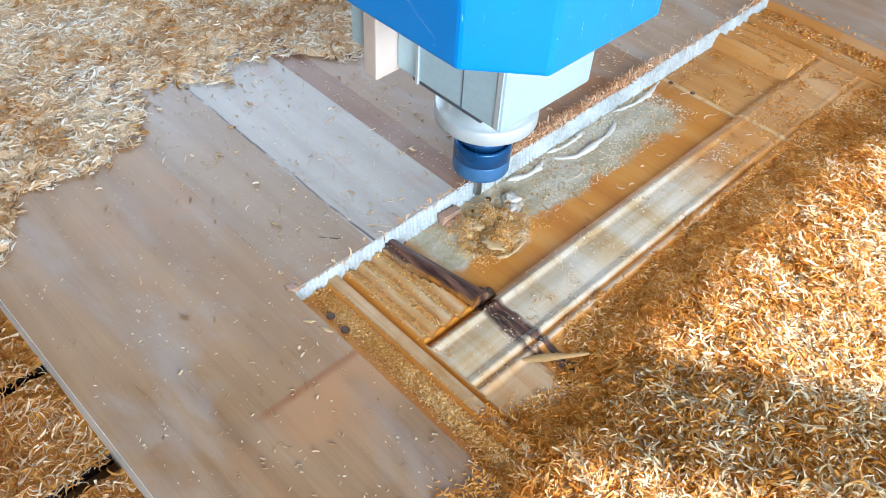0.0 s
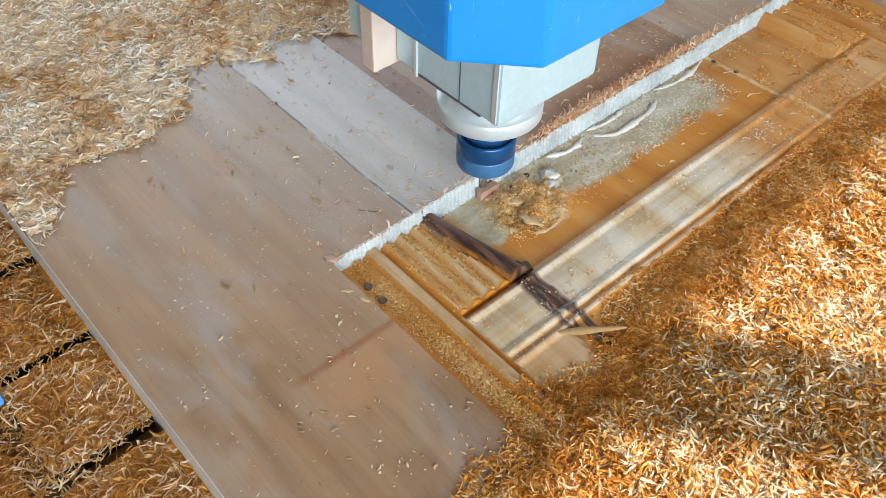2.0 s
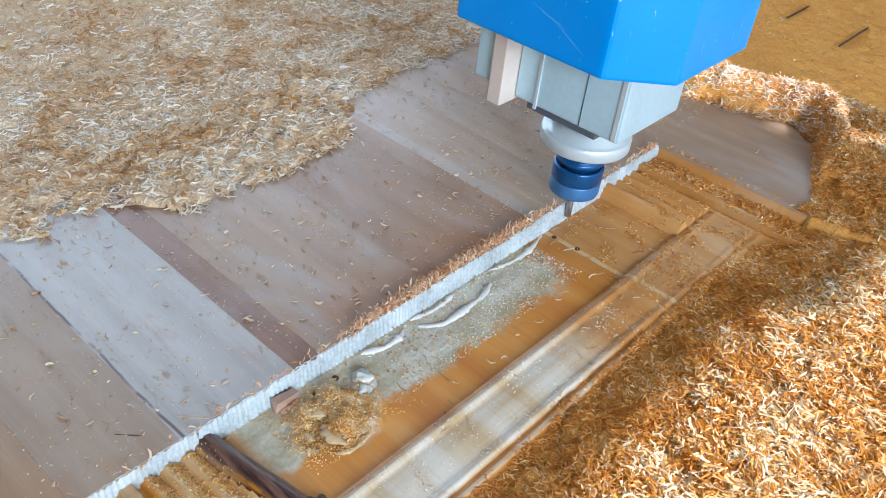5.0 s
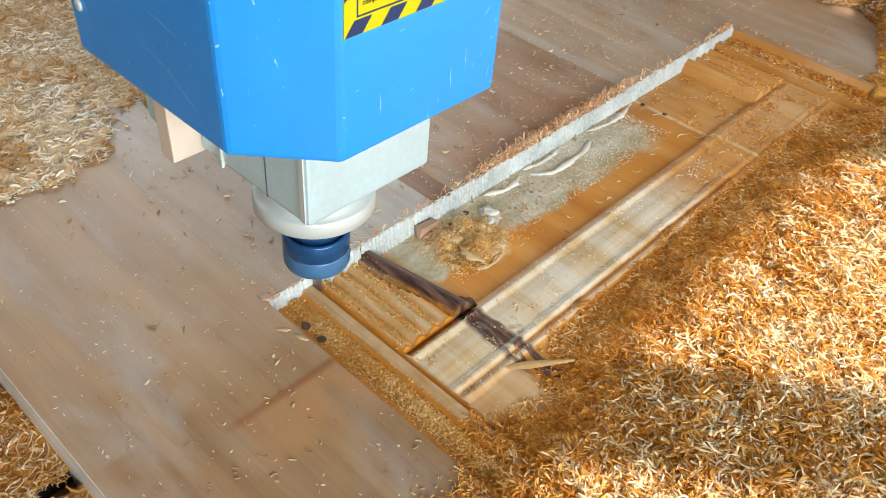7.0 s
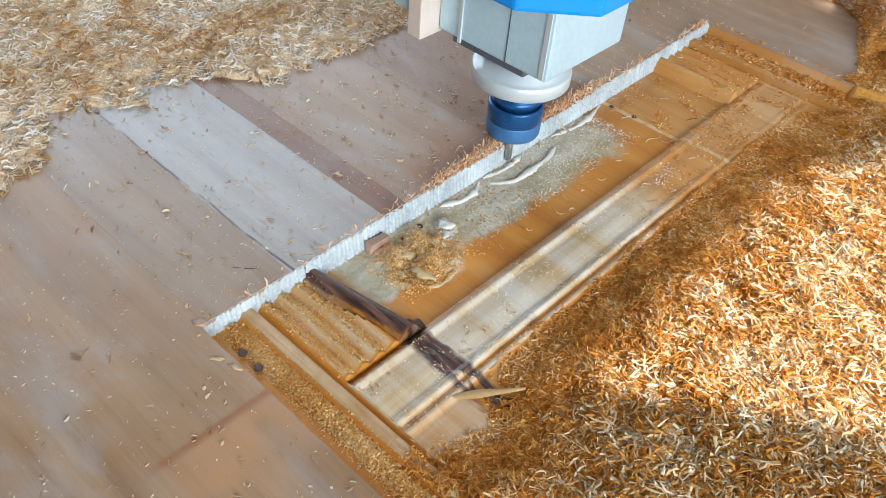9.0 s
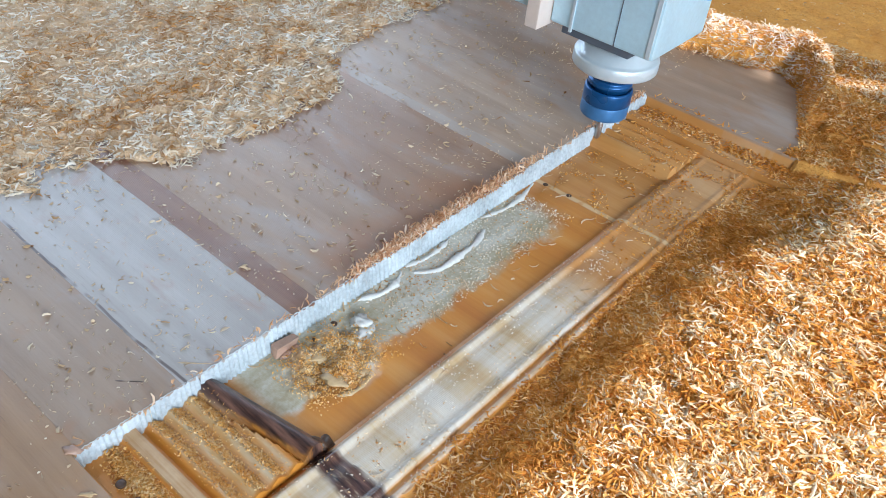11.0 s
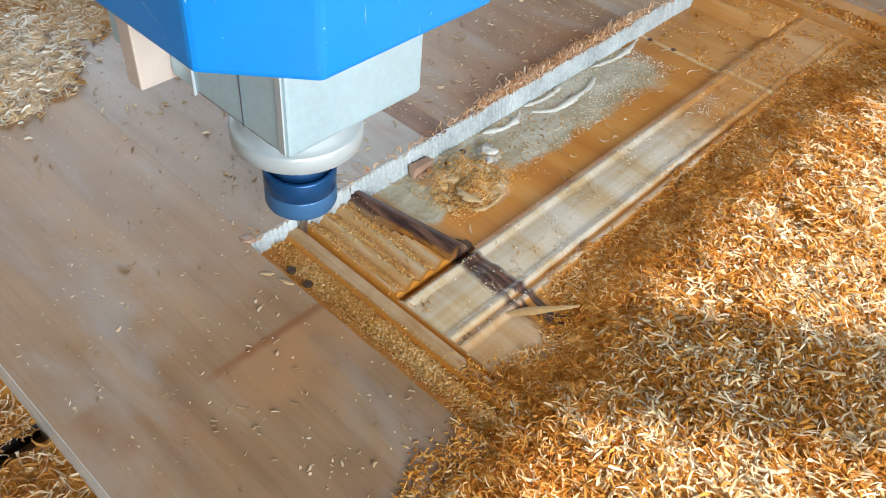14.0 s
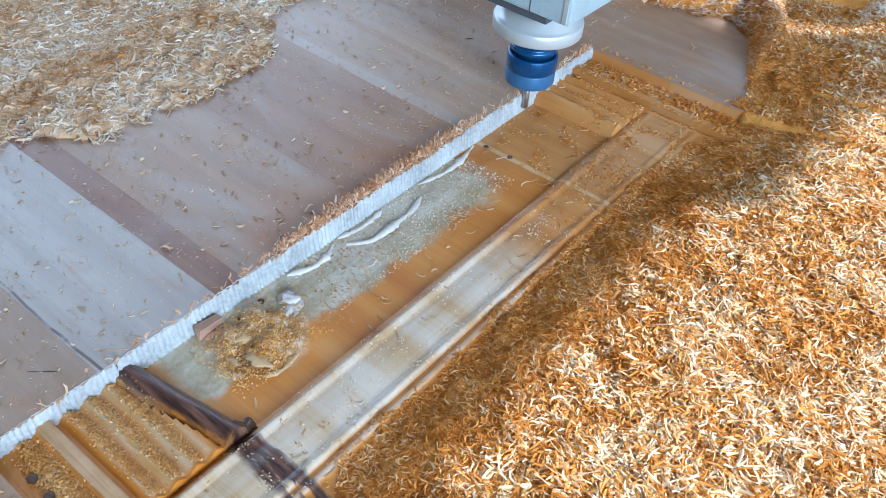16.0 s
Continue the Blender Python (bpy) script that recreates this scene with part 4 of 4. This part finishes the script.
part("flange", turned([(0.030, 0.066), (0.0375, 0.0664), (0.0388, 0.0678), (0.0388, 0.077), (0.0375, 0.0788), (0.033, 0.0792), (0.033, 0.0948)]), RING, spindle, "round pale aluminium bearing flange")
nut = part("collet_nut", turned([(0.009, 0.0165), (0.0203, 0.0168), (0.0215, 0.0176), (0.0222, 0.0192), (0.0223, 0.0215), (0.0223, 0.0300), (0.0219, 0.0308)]), NUT_WORN, spindle, "worn steel-blue collet nut")
part("nut_collar", turned([(0.0219, 0.0309), (0.0224, 0.0316), (0.0224, 0.0440), (0.0217, 0.0452), (0.0196, 0.0455), (0.0192, 0.0435), (0.0190, 0.0436)]), NUT, nut, "dark blued collar of the nut")
part("shaft", turned([(0.0186, 0.0437), (0.0186, 0.0480), (0.0204, 0.0485), (0.0206, 0.0510), (0.0204, 0.0530), (0.0188, 0.0535), (0.0188, 0.0560), (0.0206, 0.0565), (0.0206, 0.0659)]), NUT, spindle, "dark grooved spindle shaft")
part("cutter", turned([(0.0022, -0.0125), (0.003, -0.012), (0.003, 0.0177)], 20), STEEL, spindle, "slim steel cutter")

# warning sticker on the hood's front
FX = 0.0903
sticker = part("warning_sticker", box(FX - 0.0002, FX + 0.0002, -0.0525, 0.046, 0.2325, 0.305), YELLOW, hood, "yellow warning sticker with a striped border")
for k in range(5):
    y = -0.0523 + k * 0.0208
    top_y = min(y + 0.0155, 0.0455)
    me = as_mesh("stripe", [(FX + 0.0004, y, 0.2327), (FX + 0.0004, min(y + 0.0100, 0.0455), 0.2327), (FX + 0.0004, top_y, 0.2395), (FX + 0.0004, min(y + 0.0055, 0.0455), 0.2395)], [(0, 1, 2, 3)])
    part("stripe", me, NAVY, sticker)
for k in range(3):
    z = 0.2390 + k * 0.0220
    me = as_mesh("stripe", [(FX + 0.0004, -0.0523, z + 0.0095), (FX + 0.0004, -0.0463, z + 0.0140), (FX + 0.0004, -0.0463, min(z + 0.0245, 0.304)), (FX + 0.0004, -0.0523, min(z + 0.0200, 0.304))], [(0, 1, 2, 3)])
    part("stripe", me, NAVY, sticker)
for y0, y1, z0, z1 in ((-0.0455, 0.041, 0.2405, 0.2412), (-0.0455, -0.0448, 0.2412, 0.300)):
    part("border_line", box(FX + 0.0002, FX + 0.0005, y0, y1, z0, z1), NAVY, sticker)
for words, z in (("components", 0.2452), ("After", 0.2503)):
    text = bpy.data.curves.new("printed_words", "FONT")
    text.body, text.size, text.extrude = words, 0.0033, 0.0001
    text.materials.append(BLACK)
    print_ob = new("printed_words", text)
    print_ob.parent = sticker
    print_ob.matrix_basis = Matrix(((0, 0, 1, FX + 0.0005), (1, 0, 0, -0.0425), (0, 1, 0, z), (0, 0, 0, 1)))
part("printed_bar", box(FX + 0.0002, FX + 0.0005, -0.0335, -0.012, 0.2504, 0.2525), BLACK, sticker)
part("printed_bar", box(FX + 0.0002, FX + 0.0005, -0.0425, 0.006, 0.2556, 0.2576), BLACK, sticker)
for side, p, q in (("x", (-0.030, 0.186), (-0.0305, 0.199)), ("x", (-0.012, 0.192), (-0.008, 0.1935)), ("x", (0.018, 0.183), (0.017, 0.197)), ("x", (0.028, 0.187), (0.0275, 0.205)), ("x", (0.038, 0.215), (0.044, 0.221)), ("x", (0.045, 0.178), (0.0475, 0.186)), ("x", (0.046, 0.224), (0.049, 0.229)),
                   ("x", (0.009, 0.178), (0.010, 0.181)), ("y", (0.020, 0.193), (-0.016, 0.204)), ("y", (0.036, 0.181), (0.008, 0.196)), ("y", (-0.004, 0.223), (0.026, 0.217)), ("y", (0.012, 0.186), (0.0135, 0.1885)), ("y", (-0.030, 0.182), (-0.028, 0.185)),
                   ("x", (0.0495, 0.1722), (0.0465, 0.1718)), ("x", (0.0480, 0.1745), (0.0500, 0.1760)), ("x", (0.0440, 0.1735), (0.0452, 0.1742)), ("x", (0.0335, 0.1895), (0.0350, 0.1902)), ("x", (0.0450, 0.2010), (0.0485, 0.2022)), ("x", (0.0478, 0.2095), (0.0490, 0.2125)), ("x", (-0.0205, 0.2255), (-0.0155, 0.2262)), ("x", (-0.046, 0.205), (-0.043, 0.2054))):
    along = Vector((q[0] - p[0], q[1] - p[1])).normalized()
    across = Vector((-along.y, along.x)) * 0.00015
    mid = ((p[0] + q[0]) / 2 + across.x * 2, (p[1] + q[1]) / 2 + across.y * 2)
    ring = [p, (mid[0] - across.x, mid[1] - across.y), q, (mid[0] + across.x, mid[1] + across.y)]
    me = as_mesh("scratch", [(0.0902, a, b) if side == "x" else (a, -0.0902, b) for a, b in ring], [(0, 1, 2, 3)])
    part("scratch", me, SCRATCH, hood, "fine pale scratch in the paint")
for sx in (-0.071,):
    me = turned([(0.0035, 0.0), (0.0033, 0.0012), (0.0018, 0.0018)], 16)
    screw = part("screw", me, RING, hood, "small domed screw", (sx, -0.0902, 0.199))
    screw.rotation_euler = (radians(90), 0, 0)


scrap = thing("plastic_scrap", (-0.392, -0.018, -0.0262), "small crumpled scrap of blue plastic", "plastic scrap")
bm = box(-0.007, 0.007, -0.004, 0.004, 0.0, 0.007, 0.002)
for v in bm.verts:
    v.co += 0.0016 * noise.noise_vector(v.co * 260)
part("crumple", bm, TAPE, scrap)

# ---- shavings thrown up by the cutter ----
CUTS = [(0.0, 0.385), (0.5, 0.289), (0.9, 0.222), (1.15, 0.207), (1.5, 0.248), (2.0, 0.348), (2.5, 0.464), (3.0, 0.573), (3.2, 0.622), (3.6, 0.716), (4.0, 0.808), (4.22, 0.834), (4.45, 0.806), (4.9, 0.701),
        (5.3, 0.607), (5.5, 0.560), (6.0, 0.459), (6.5, 0.344), (7.0, 0.245), (7.3, 0.207), (7.5, 0.211), (8.0, 0.286), (8.5, 0.380), (9.0, 0.503), (9.5, 0.636), (9.7, 0.685), (10.2, 0.806), (10.45, 0.834),
        (10.75, 0.800), (11.3, 0.671), (11.8, 0.553), (12.0, 0.509), (12.5, 0.385), (13.0, 0.300), (13.35, 0.228), (13.55, 0.212), (14.0, 0.244), (14.5, 0.345), (15.0, 0.460), (15.5, 0.560), (16.0, 0.716)]


def curl_mesh(seed):
    r = random.Random(seed)
    bm = bmesh.new()
    long, wide, bend = r.uniform(0.004, 0.007), r.uniform(0.0005, 0.0009), r.uniform(0.8, 2.2)
    rows = []
    for k in range(7):
        a = (k / 6 - 0.5) * bend
        w = wide * (0.3 + 0.7 * math.sin(math.pi * (0.1 + 0.8 * k / 6)))
        x, z = long * math.sin(a) / bend * 2, long * (1 - math.cos(a)) / bend * 2
        rows.append([bm.verts.new((x, side * w, z + (0.0003 if side == 0 else 0))) for side in (-1, 0, 1)])
    for a, b in zip(rows, rows[1:]):
        for k in (0, 1):
            bm.faces.new((a[k], b[k], b[k + 1], a[k + 1])).smooth = True
    return bm


dice = random.Random(12)
flights = []
for k in range(42):
    t0 = 0.12 + k * 0.375 + dice.uniform(-0.05, 0.05)
    y0 = float(line(CUTS)(t0))
    ob = part("flying_shaving", curl_mesh(k), STRAY)
    tagged(ob, "pale curled shaving thrown up by the cutter", "wood shaving", "shavings thrown by the cutter")
    x1, y1 = dice.uniform(-0.29, -0.11), min(1.0, y0 + dice.uniform(0.02, 0.22))
    start = Vector((CUT + 0.006, y0 + 0.012, -0.0165))
    ground = float(max(heap(np.array([x1]), np.array([y1]))[0][0], support(np.array([x1]), np.array([y1]))[0]))
    flights.append((ob, t0, dice.uniform(0.3, 0.45), start, Vector((x1, y1, ground + 0.001)), dice.uniform(0.03, 0.07), dice.uniform(0, 180), dice.uniform(-200, 200)))


def motions():
    walk(spindle, [(t, pose(CUT + 0.004, y - 0.0025, 0)) for t, y in CUTS])
    for ob, t0, span, start, end, rise, face, spin in flights:
        rows = [(0.0, pose(*start, 0, 0, face)), (t0, pose(*start, 0, 0, face))]
        for j in range(1, 6):
            s = j / 6
            p = start.lerp(end, s) + Vector((0, 0, 4 * rise * s * (1 - s)))
            rows.append((t0 + span * s, pose(*p, 30 * math.sin(math.pi * s), 40 * math.sin(math.pi * s), face + spin * s)))
        rows += [(t0 + span, pose(*end, 0, 0, face + spin)), (16.4, pose(*end, 0, 0, face + spin))]
        walk(ob, [r for r in rows if r[0] <= 16.4])


motions()
